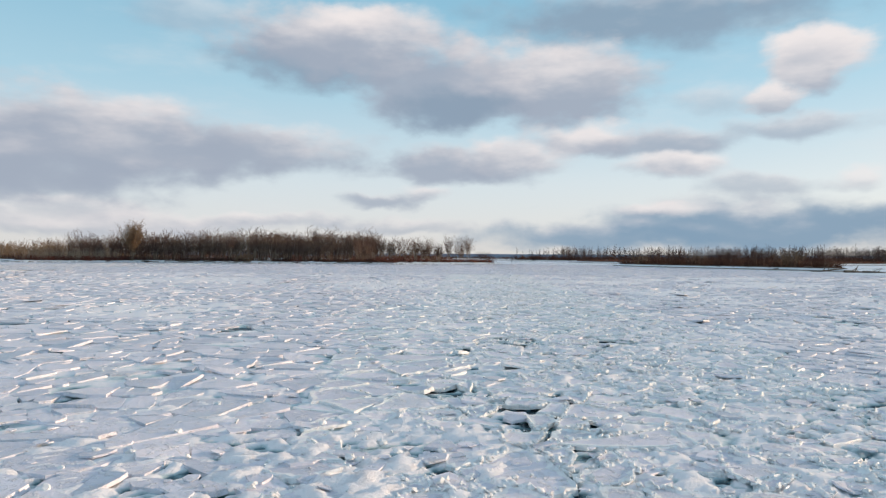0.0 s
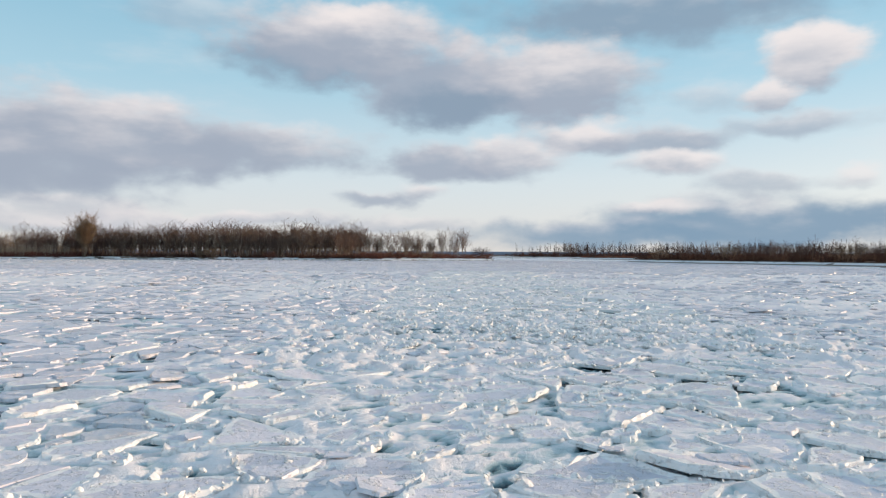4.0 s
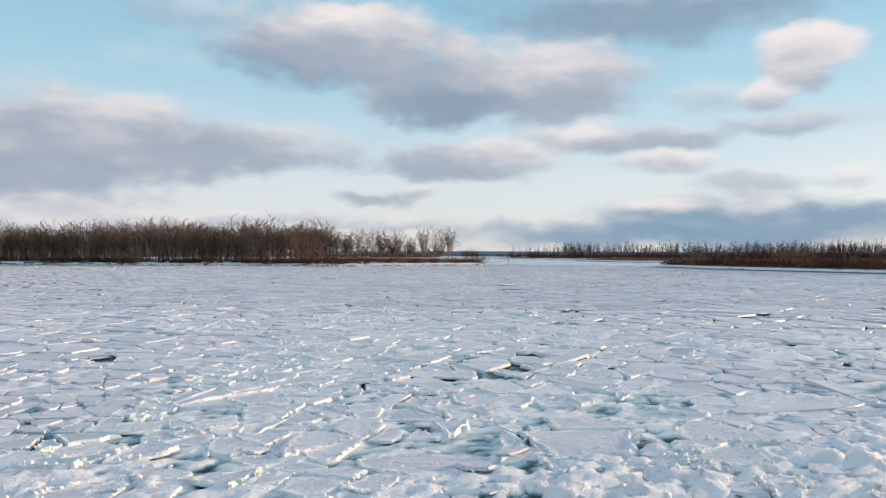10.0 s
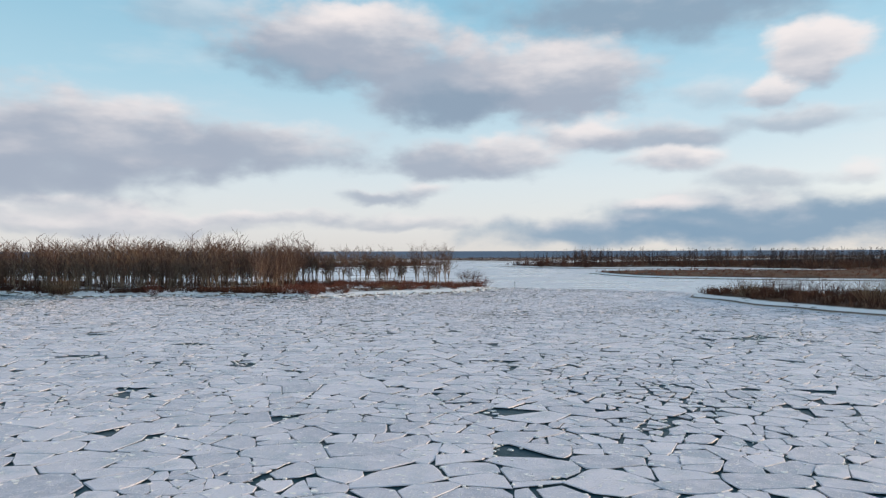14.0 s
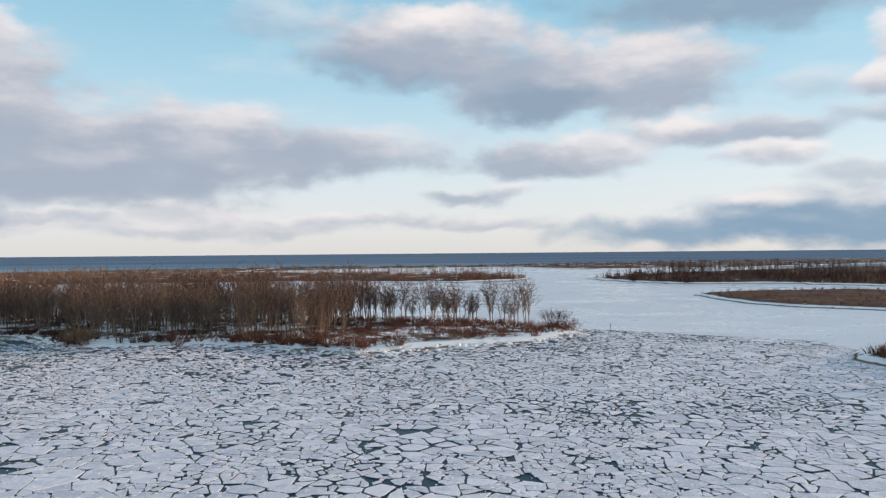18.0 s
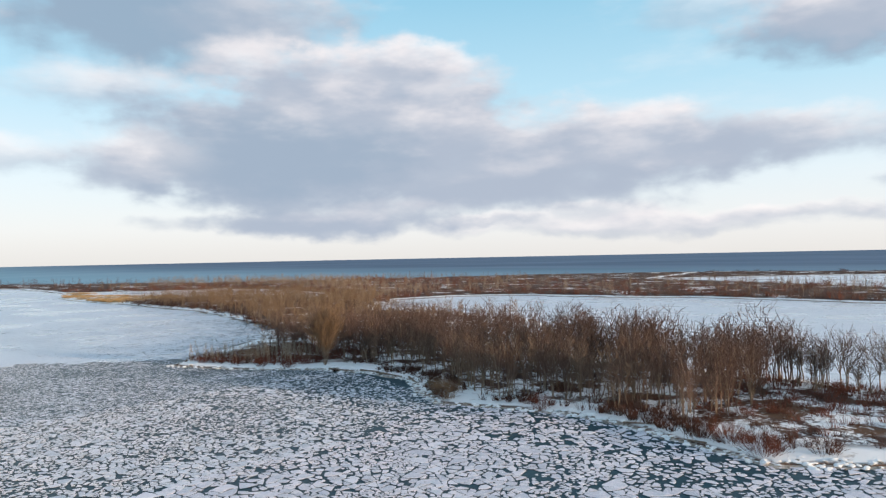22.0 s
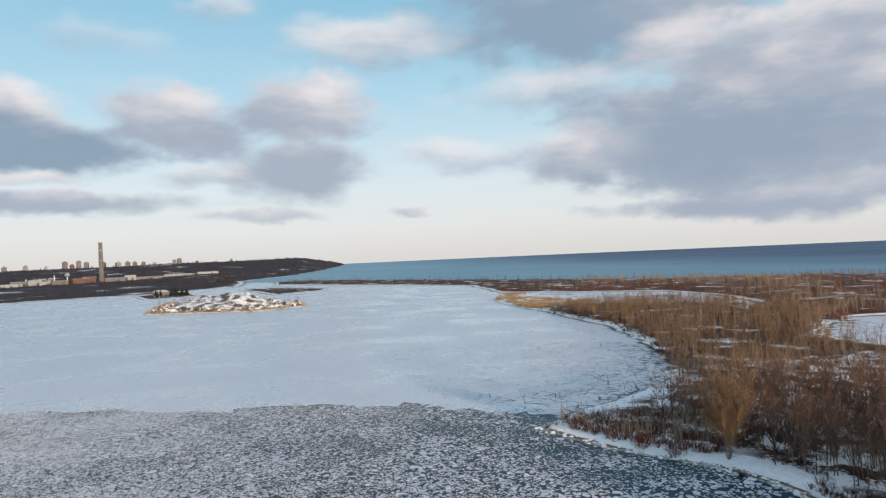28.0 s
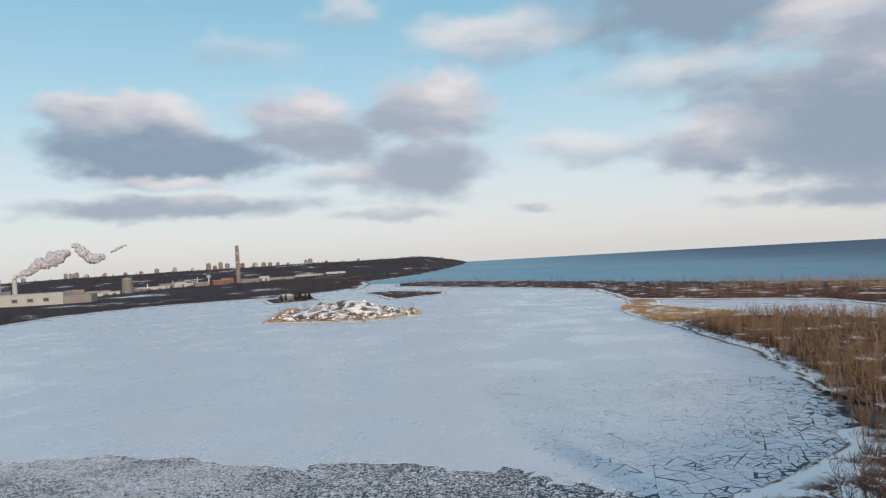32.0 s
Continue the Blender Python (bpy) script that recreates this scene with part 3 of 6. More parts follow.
land("ground_mound_island", [MOUND], 5.0, SAND, "rocky islet heaped with snow covered rubble", top=2.5, seed=8.0)
land("ground_jetty", [JETTY], 10.0, HEATH, "low brushy breakwater in the frozen bay", top=1.6, seed=9.0)


def mainland_rise(x, y):
    r = np.hypot(x + 73, y - 301)
    d = inside(MAINLAND, x, y)
    hill = np.clip((r - 3000) / 1500, 0, 1)
    tip = np.clip(d / 260, 0, 1)
    return 8 * np.clip(d / 500, 0, 1) + (56 * hill * hill * (3 - 2 * hill) + 12 * (rough2(x, y, 420, 3) - 0.5) * hill) * tip + 23 * np.clip((np.hypot(x, y) - 2400) / 2560, 0, 1) ** 2


land("ground_mainland", [MAINLAND], 42.0, MAIN, "dark wooded mainland rising to a long ridge", top=3.0, seed=10.0, extra=mainland_rise)


# ---- ice floes ----
def spots_in(poly, count, margin, seed, size=(0.7, 1.3), box=None, dense=None, base=1.2):
    """Random places at least margin inside an outline, thinned by dense(x, y) from 0 to 1."""
    r = np.random.default_rng(seed)
    p = np.array(poly, float)
    x0, y0, x1, y1 = box or (*p.min(0), *p.max(0))
    x, y = r.uniform(x0, x1, count * 6), r.uniform(y0, y1, count * 6)
    ok = inside(poly, x, y) > margin
    if dense is not None:
        ok &= r.random(len(x)) < dense(x, y)
    x, y = x[ok][:count], y[ok][:count]
    return [(a, b, base, c) for a, b, c in zip(x.tolist(), y.tolist(), r.uniform(*size, len(x)).tolist())]


def cells(poly, step, keep, seed, gaps, stretch=1.3, box=None):
    """Voronoi cells of a thinned, shaken grid inside an outline, parted by cracks of uneven width: [(x, y), outline].
    gaps: half widths of (hair crack, crack, lead) and the chances of the last two, as a function of the place."""
    r = np.random.default_rng(seed)
    p = np.array(poly, float)
    x0, y0, x1, y1 = box or (*p.min(0), *p.max(0))
    wide = step * stretch
    nx, ny = int((x1 - x0) / wide) + 1, int((y1 - y0) / step) + 1
    gx = x0 + (np.arange(nx)[:, None] + r.random((nx, ny))) * wide
    gy = y0 + (np.arange(ny)[None, :] + r.random((nx, ny))) * step
    alive = (r.random((nx, ny)) < (keep(gx, gy) if callable(keep) else keep)) & (inside(poly, gx, gy) > -step)
    slack = np.clip(rough2(gx, gy, 26, seed) * 2.6 - 0.75, 0.08, 1.3)
    px, py, on, loose = (gx / stretch).tolist(), gy.tolist(), alive.tolist(), slack.tolist()
    near = sorted(((i, j) for i in range(-4, 5) for j in range(-4, 5) if (i or j) and i * i + j * j < 19), key=lambda o: o[0] ** 2 + o[1] ** 2)
    half = 2.5 * step
    hair, crack, lead, often, seldom = gaps
    out = []
    for i in range(nx):
        for j in range(ny):
            if not on[i][j]:
                continue
            cx, cy = px[i][j], py[i][j]
            shape = [(-half, -half), (half, -half), (half, half), (-half, half)]
            for di, dj in near:
                a, b = i + di, j + dj
                if not (0 <= a < nx and 0 <= b < ny and on[a][b]):
                    continue
                mx, my = px[a][b] - cx, py[a][b] - cy
                far = math.hypot(mx, my)
                h = math.sin((px[a][b] + cx) * 12.9 + (py[a][b] + cy) * 78.2) * 43758.5
                h -= math.floor(h)
                s = (loose[i][j] + loose[a][b]) * 0.5
                gap = lead * (0.5 + 5 * h) if h < seldom * s else crack * (0.4 + 1.6 * h) if h < (often + seldom) * s else hair
                lim = far * max(0.12 * far, far / 2 - gap)
                side = [x * mx + y * my - lim for x, y in shape]
                if max(side) <= 0:
                    continue
                cut = []
                for n in range(len(shape)):
                    s, t = side[n - 1], side[n]
                    if (s > 0) != (t > 0):
                        f = s / (s - t)
                        (ax, ay), (bx, by) = shape[n - 1], shape[n]
                        cut.append((ax + (bx - ax) * f, ay + (by - ay) * f))
                    if t <= 0:
                        cut.append(shape[n])
                shape = cut
                if len(shape) < 3:
                    break
            if len(shape) >= 3:
                mx, my = sum(q[0] for q in shape) / len(shape), sum(q[1] for q in shape) / len(shape)
                out.append((((cx + mx) * stretch, cy + my), [((x - mx) * stretch, y - my) for x, y in shape]))
    return out


def trimmed(shape, least):
    """Drop the shortest edges of an outline; also gives its mean radius."""
    n = len(shape)
    size = sum(math.hypot(x, y) for x, y in shape) / n
    kept = [shape[i] for i in range(n) if math.hypot(shape[i][0] - shape[i - 1][0], shape[i][1] - shape[i - 1][1]) > least * size]
    return (kept if len(kept) >= 3 else shape), size


def blunted(shape, r, chance):
    """Most corners knocked off unevenly."""
    out, n = [], len(shape)
    for i in range(n):
        (ax, ay), (bx, by), (cx, cy) = shape[i - 1], shape[i], shape[(i + 1) % n]
        if r.random() < chance:
            f, g = r.uniform(0.08, 0.36), r.uniform(0.08, 0.36)
            out += [(bx + (ax - bx) * f, by + (ay - by) * f), (bx + (cx - bx) * g, by + (cy - by) * g)]
        else:
            out.append((bx, by))
    return out


def worn(shape, r, size):
    """Edges broken into short jagged runs."""
    out, n = [], len(shape)
    for i in range(n):
        (ax, ay), (bx, by) = shape[i], shape[(i + 1) % n]
        out.append((ax * r.uniform(0.95, 1.0), ay * r.uniform(0.95, 1.0)))
        runs = min(5, 2 + int(math.hypot(bx - ax, by - ay) / (0.4 * size)))
        for k in range(1, runs):
            f = (k + r.uniform(-0.25, 0.25)) / runs
            g = 1 + r.uniform(-0.10, 0.05)
            out.append(((ax + (bx - ax) * f) * g, (ay + (by - ay) * f) * g))
    return out


def floe_mesh(shape, r, size, thick, tilt, detail):
    """Places and faces of one floe about its middle: flank, crumbled white rim, level top; and how many faces the rim has."""
    tx, ty = (r.random() - 0.5) * 2 * tilt, (r.random() - 0.5) * 2 * tilt
    if detail < 0:
        h = 0.03 * r.random()
        return [(x, y, -thick) for x, y in shape] + [(0, 0, h)], [(i, (i + 1) % len(shape), len(shape)) for i in range(len(shape))], 0
    if detail:
        shape = worn(shape, r, size)
    n = len(shape)
    slope = [tx * x + ty * y for x, y in shape]
    if not detail:
        low = [(x, y, s - thick) for (x, y), s in zip(shape, slope)]
        top = [(x * 0.97, y * 0.97, s) for (x, y), s in zip(shape, slope)]
        return low + top, [(i, (i + 1) % n, n + (i + 1) % n, n + i) for i in range(n)] + [tuple(range(n, 2 * n))], 0
    crust = 0.035 * r.random() ** 1.5
    low, rim, lip, inner = [], [], [], []
    for (x, y), s in zip(shape, slope):
        far = max(math.hypot(x, y), 0.1)
        a = min(0.25, r.uniform(0.015, 0.06) / far)
        b = a + min(0.34, r.uniform(0.04, 0.24) / far)
        low.append((x * 1.02, y * 1.02, s - thick))
        rim.append((x, y, s - r.uniform(0.01, 0.03)))
        lip.append((x * (1 - a), y * (1 - a), s + crust * r.uniform(0.1, 2.0)))
        inner.append((x * (1 - b), y * (1 - b), s))
    faces = []
    for i in range(n):
        j = (i + 1) % n
        faces += [(i, j, n + j, n + i), (n + i, n + j, 2 * n + j, 2 * n + i), (2 * n + i, 2 * n + j, 3 * n + j, 3 * n + i)]
    return low + rim + lip + inner, faces + [tuple(range(3 * n, 4 * n))], 3 * n


class Pile:
    """Many loose pieces gathered into one mesh; some of each piece's first faces may be crusted white."""

    def __init__(self):
        self.v, self.f, self.white = [], [], []

    def add(self, verts, faces, rim, x, y, z):
        k = len(self.v)
        self.v += [(a + x, b + y, c + z) for a, b, c in verts]
        self.f += [tuple(i + k for i in face) for face in faces]
        self.white += [1] * rim + [0] * (len(faces) - rim)

    def mesh(self, name, mat):
        me = mesh_of(name, self.v, self.f, mat)
        if any(self.white):
            me.materials.append(RUBBLE)
            me.polygons.foreach_set("material_index", self.white)
        return me

    def done(self, name, mat, label, category):
        return tagged(new(name, self.mesh(name, mat)), label, category, kind="stuff")


LONE = []       # floes that are things of their own


def pieces_of(shape, want, r):
    """Breaks an outline by straight cracks until its pieces are about as large as want() says."""
    out, todo = [], [(shape, math.exp(r.gauss(0, 0.75)))]
    while todo:
        shape, luck = todo.pop()
        n = len(shape)
        area = 0.5 * abs(sum(shape[i - 1][0] * shape[i][1] - shape[i][0] * shape[i - 1][1] for i in range(n)))
        cx, cy = sum(p[0] for p in shape) / n, sum(p[1] for p in shape) / n
        if area < want(cx, cy) * luck:
            out.append(((cx, cy), shape, math.sqrt(area / 3.14)))
            continue
        sxx = sum((p[0] - cx) ** 2 for p in shape)
        syy = sum((p[1] - cy) ** 2 for p in shape)
        sxy = sum((p[0] - cx) * (p[1] - cy) for p in shape)
        a = 0.5 * math.atan2(2 * sxy, sxx - syy) + r.gauss(0, 0.22)
        ux, uy = math.cos(a), math.sin(a)
        long = math.sqrt(max(sxx, syy) / n)
        off = r.uniform(-0.45, 0.45) * long
        side = [(p[0] - cx) * ux + (p[1] - cy) * uy - off for p in shape]
        left, right = [], []
        for i in range(n):
            s, t = side[i - 1], side[i]
            if (s > 0) != (t > 0):
                f = s / (s - t)
                (ax, ay), (bx, by) = shape[i - 1], shape[i]
                q = (ax + (bx - ax) * f, ay + (by - ay) * f)
                left.append(q)
                right.append(q)
            (right if t > 0 else left).append(shape[i])
        for half in (left, right):
            if len(half) >= 3:
                todo.append((half, math.exp(r.gauss(0, 0.75))))
    return out


def floe_zone(name, poly, step, seed, want, gap, thick, tilt, label, lone=None, mat=None, fine=None, crush=None, spin=0.06, slack=0.0, blunt=0.62):
    """Broken ice: coarse cells cracked into angular pieces, each drawn in by half the gap, turned a little and set at its own height."""
    r = random.Random(seed)
    pile, rims, outside = Pile(), [], far_from(poly)
    for (x0, y0), cell in cells(poly, step, 0.7, seed, (0, 0, 0, 0, 0)):
        for (cx, cy), shape, size in pieces_of([(x0 + u, y0 + v) for u, v in cell], want, r):
            if outside(cx, cy) > slack + 9 * (MIX(cx, cy) - 0.42):
                continue
            if size < 0.5 * max(math.hypot(p[0] - cx, p[1] - cy) for p in shape) and r.random() < 0.25 and slack == 0:
                continue
            g = gap(cx, cy)
            open_by = g * (0.25 + r.expovariate(1.0))
            if size < 0.12 or open_by > 0.55 * size or (crush and r.random() < crush(cx, cy)):
                continue
            grow, turn = 1 - open_by / size, r.gauss(0, spin) + r.gauss(0, 0.5) * min(0.5, g / size)
            c, s = math.cos(turn) * grow, math.sin(turn) * grow
            shape = [((p[0] - cx) * c - (p[1] - cy) * s, (p[0] - cx) * s + (p[1] - cy) * c) for p in shape]
            shape, _ = trimmed(shape, 0.22)
            if x0 > -175:
                shape = blunted(shape, r, blunt)
            x, y = cx + r.gauss(0, 0.3) * open_by, cy + r.gauss(0, 0.3) * open_by
            t = thick * r.uniform(0.6, 1.3)
            z = t * r.uniform(0.2, 0.75)
            lean = tilt * (6.0 if tilt > 0.014 and r.random() < 0.07 and size < 1.0 else 1.0)
            if lean > tilt:
                z += 0.04
            near = fine and fine(x, y)
            if near:
                rims.append((x, y, z, shape, size))
            if lone and size > 0.55 and len(LONE) < 300 and lone(x, y):
                one = Pile()
                one.add(*floe_mesh(shape, r, size, t, lean, 1), 0, 0, 0)
                ob = new("ice_floe", one.mesh("ice_floe", mat or FLOE))
                ob.location = (x, y, z)
                LONE.append(ob)
                tagged(ob, "flat grey-white slab of lake ice drifting in the pack" if lean == tilt else "tilted grey-white slab of ice pushed up in the pack",
                       "ice floe", "ice floes of the pack")
            else:
                pile.add(*floe_mesh(shape, r, size, t, lean, 1 if near else -1 if x < -175 else 0), x, y, z)
    pile.done(name, mat or FLOE, label, "ice")
    return rims


def ramp(v, a, b):
    f = min(1.0, max(0.0, (v - a) / (b - a)))
    return f * f * (3 - 2 * f)


def far_from(poly):
    """Quick distance to a shore, negative on land, from a table of 2 metre cells."""
    xs, ys = np.arange(-470, 130, 2.0), np.arange(-20, 490, 2.0)
    gx, gy = np.meshgrid(xs, ys, indexing="ij")
    table = (-inside(poly, gx, gy)).tolist()
    return lambda x, y: table[min(299, max(0, int((x + 470) / 2)))][min(254, max(0, int((y + 20) / 2)))]


def patchy(size, seed):
    """Quick smooth noise from a table."""
    xs, ys = np.arange(-470, 130, 2.0), np.arange(-20, 490, 2.0)
    gx, gy = np.meshgrid(xs, ys, indexing="ij")
    table = rough2(gx, gy, size, seed).tolist()
    return lambda x, y: table[min(299, max(0, int((x + 470) / 2)))][min(254, max(0, int((y + 20) / 2)))]


OFFSHORE = far_from(ISLAND)
MIX, LEADS, PRESS = patchy(12, 3), patchy(22, 16), patchy(13, 9)
SOUTH = [(-108, -10), (112, -10), (112, 167.5), (-113, 167.5)]
NORTH = [(-113, 165), (112, 165), (111, 300), (92, 402), (30, 428), (-60, 388), (-112, 374), (-104, 330), (-104, 225)]
WEST = [(-104, 190), (-250, 95), (-330, 70), (-415, 85), (-420, 250), (-350, 332), (-298, 348), (-250, 364), (-205, 370), (-180, 388), (-112, 374), (-104, 330)]


def floe_area(x, y):
    """Usual size of the drifting pieces, in square metres: small near the start, large by the channel, small again towards the bay."""
    mix = 0.35 + 2.2 * max(0.0, MIX(x, y) - 0.28)
    aside = 1 + (abs(x - 5) / 40) ** 1.5
    start = 0.75 * min(6.0, aside)
    channel = 4.8 - 2.8 * ramp(y, 230, 320)
    bay = 0.75 - 0.33 * ramp(-x, 130, 220)
    a = start + (channel - start) * ramp(y, 125, 185)
    return 2.1 * mix * (a + (bay - a) * ramp(-x, 40, 150))


def floe_gap(x, y):
    """Half the usual width of the water between the pieces, in metres."""
    lead = max(0.0, LEADS(x, y) - 0.5)
    shore = math.exp(-max(0.0, OFFSHORE(x, y)) / 28)
    channel = 0.022 + 0.42 * lead + 0.045 * ramp(y, 230, 300)
    bay = 0.055 + 0.24 * lead + 0.07 * ramp(y, 225, 290)
    g = channel + (bay - channel) * ramp(-x, 50, 140) + (0.20 - 0.06 * ramp(-x, 100, 200)) * shore
    near = 0.036 + 0.12 * lead
    return near + (g - near) * ramp(y, 120, 190)


def ridged(x, y):
    """Where the pack has been pressed into rubble, 0 to 1."""
    return min(1.0, max(0.0, (PRESS(x, y) - 0.48) * 5.0 + 0.5 * max(0.0, 1 - y / 25)))


def onto_sheet(x, y):
    """The pieces thin out where they lie frozen to the bay ice."""
    return 0.0 if WITHIN(x, y) < 0 else min(1.0, 0.02 + WITHIN(x, y) / 85 + 1.5 * (MIX(x, y) - 0.45))


WITHIN = far_from([*POOL, (-104, 225), (-104, 330), (-112, 374), (-180, 388), (-205, 370), (-252, 358)])
RIMS = floe_zone("crowded_floes", SOUTH, 1.7, 11, floe_area, floe_gap, 0.10, 0.024, "crowded ice slabs with crumbled white edges", lone=lambda x, y: abs(x - 4) < 6 + 0.1 * y and 5 < y < 70,
                 fine=lambda x, y: abs(x - 5 - 0.02 * y) < 9, crush=lambda x, y: (0.10 + 0.42 * ridged(x, y)) * (1 - ramp(y, 130, 160)))
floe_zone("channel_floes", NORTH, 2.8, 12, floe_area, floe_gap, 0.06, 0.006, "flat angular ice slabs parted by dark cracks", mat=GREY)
floe_zone("small_floes", WEST, 1.6, 14, floe_area, floe_gap, 0.05, 0.004, "small broken floes scattered on dark water", mat=DRIFT, spin=0.15, crush=onto_sheet)
floe_zone("breaking_plates", PLATES, 16.0, 15, lambda x, y: 6.0 + 34.0 * max(0.0, MIX(x, y) - 0.25), lambda x, y: 0.010 + 0.24 * math.exp(-max(0.0, OFFSHORE(x, y)) / 24) + 0.10 * max(0.0, LEADS(x, y) - 0.5), 0.04, 0.0,
          "large pale plates cracking off the bay ice", mat=SHEET, spin=0.012, slack=7.0)


def debris(name, poly, count, seed, size, mat, label, lift=0.0):
    """Small broken bits floating in the leads."""
    r = random.Random(seed)
    pile = Pile()
    for x, y, z, s in spots_in(poly, count, 0, seed, size):
        n = r.randrange(4, 7)
        shape = [(s * math.cos(6.283 * (i + r.uniform(-0.3, 0.3)) / n) * r.uniform(0.6, 1.2), 0.8 * s * math.sin(6.283 * (i + r.uniform(-0.3, 0.3)) / n) * r.uniform(0.6, 1.2)) for i in range(n)]
        pile.add(*floe_mesh(shape, r, s, 0.08, 0.02, 0), x, y, lift - 0.03 + 0.03 * r.random())
    pile.done(name, mat, label, "ice")


def facets(x, y, cell, seed):
    """Broken lumps: each cell of a shaken grid is a tilted face at its own height, 0 to 1, with a groove round it."""
    def h(p, q, n):
        v = np.sin(p * 127.1 + q * 311.7 + (seed + n) * 74.7) * 43758.5453
        return v - np.floor(v)

    u, v = x / cell, y / cell
    i, j = np.floor(u), np.floor(v)
    first, second, height = np.full(u.shape, 9.0), np.full(u.shape, 9.0), np.zeros(u.shape)
    for di in (-1, 0, 1):
        for dj in (-1, 0, 1):
            p, q = i + di, j + dj
            dx, dy = u - p - h(p, q, 1), v - q - h(p, q, 2)
            d = np.hypot(dx, dy)
            top = h(p, q, 3) + 1.1 * (h(p, q, 4) - 0.5) * dx + 1.1 * (h(p, q, 5) - 0.5) * dy
            height = np.where(d < first, top, height)
            second = np.where(d < first, first, np.minimum(second, d))
            first = np.minimum(first, d)
    return height - 0.8 * np.clip(1 - (second - first) / 0.22, 0, 1)


def crumbled(x, y):
    """Height of the brash between and over the slabs."""
    press = np.clip((rough2(x, y, 13, 9) - 0.44) * 5.0 + 0.5 * np.clip(1 - y / 25, 0, 1), 0, 1)
    lumps = 0.55 * facets(x, y, 0.85, 31.0) + 0.45 * facets(x, y, 0.42, 32.0)
    return -0.075 + 0.05 * rough2(x, y, 4, 4) + (0.10 + 0.17 * press) * lumps - 0.07 * np.clip((rough2(x, y, 5, 6) - 0.62) * 9, 0, 1) - 0.25 * np.clip((y - 150) / 50, 0, 1)


def slush(name, x0, y0, x1, y1, step, drop, label):
    xs, ys = np.arange(x0, x1 + step, step), np.arange(y0, y1 + step, step)
    gx, gy = np.meshgrid(xs, ys)
    gx = gx + (rng.random(gx.shape) - 0.5) * step * 0.6
    gy = gy + (rng.random(gy.shape) - 0.5) * step * 0.6
    n = len(xs)
    i = np.arange(len(ys) - 1)[:, None] * n + np.arange(n - 1)[None]
    quads = np.stack([i, i + 1, i + n + 1, i + n], -1).reshape(-1, 4)
    tagged(new(name, mesh_of(name, np.stack([gx, gy, crumbled(gx, gy) - drop(gx, gy)], -1).reshape(-1, 3), quads, SLUSH)), label, "ice", kind="stuff")


def ice_lump(r):
    """One angular lump about a metre across."""
    bm = bmesh.new()
    bmesh.ops.create_icosphere(bm, subdivisions=1, radius=0.5)
    flat = r.uniform(0.35, 0.8)
    turn = Matrix.Rotation(r.uniform(0, 6.28), 3, "Z") @ Matrix.Rotation(r.uniform(-0.7, 0.7), 3, "X")
    for v in bm.verts:
        v.co *= r.uniform(0.62, 1.15)
        v.co = turn @ Vector((v.co.x * 1.25, v.co.y, v.co.z * flat))
    verts, faces = [tuple(v.co) for v in bm.verts], [tuple(v.index for v in f.verts) for f in bm.faces]
    bm.free()
    return verts, faces


def shard(r):
    """A thin broken plate about a metre across, flat."""
    n = r.randrange(4, 7)
    shape = [(0.5 * math.cos(6.283 * (i + r.uniform(-0.3, 0.3)) / n) * r.uniform(0.7, 1.2), 0.42 * math.sin(6.283 * (i + r.uniform(-0.3, 0.3)) / n) * r.uniform(0.7, 1.2)) for i in range(n)]
    t = r.uniform(0.02, 0.045)
    verts = [(x, y, -t) for x, y in shape] + [(x * 0.95, y * 0.95, t) for x, y in shape]
    return verts, [(i, (i + 1) % n, n + (i + 1) % n, n + i) for i in range(n)] + [tuple(range(n, 2 * n)), tuple(range(n - 1, -1, -1))]


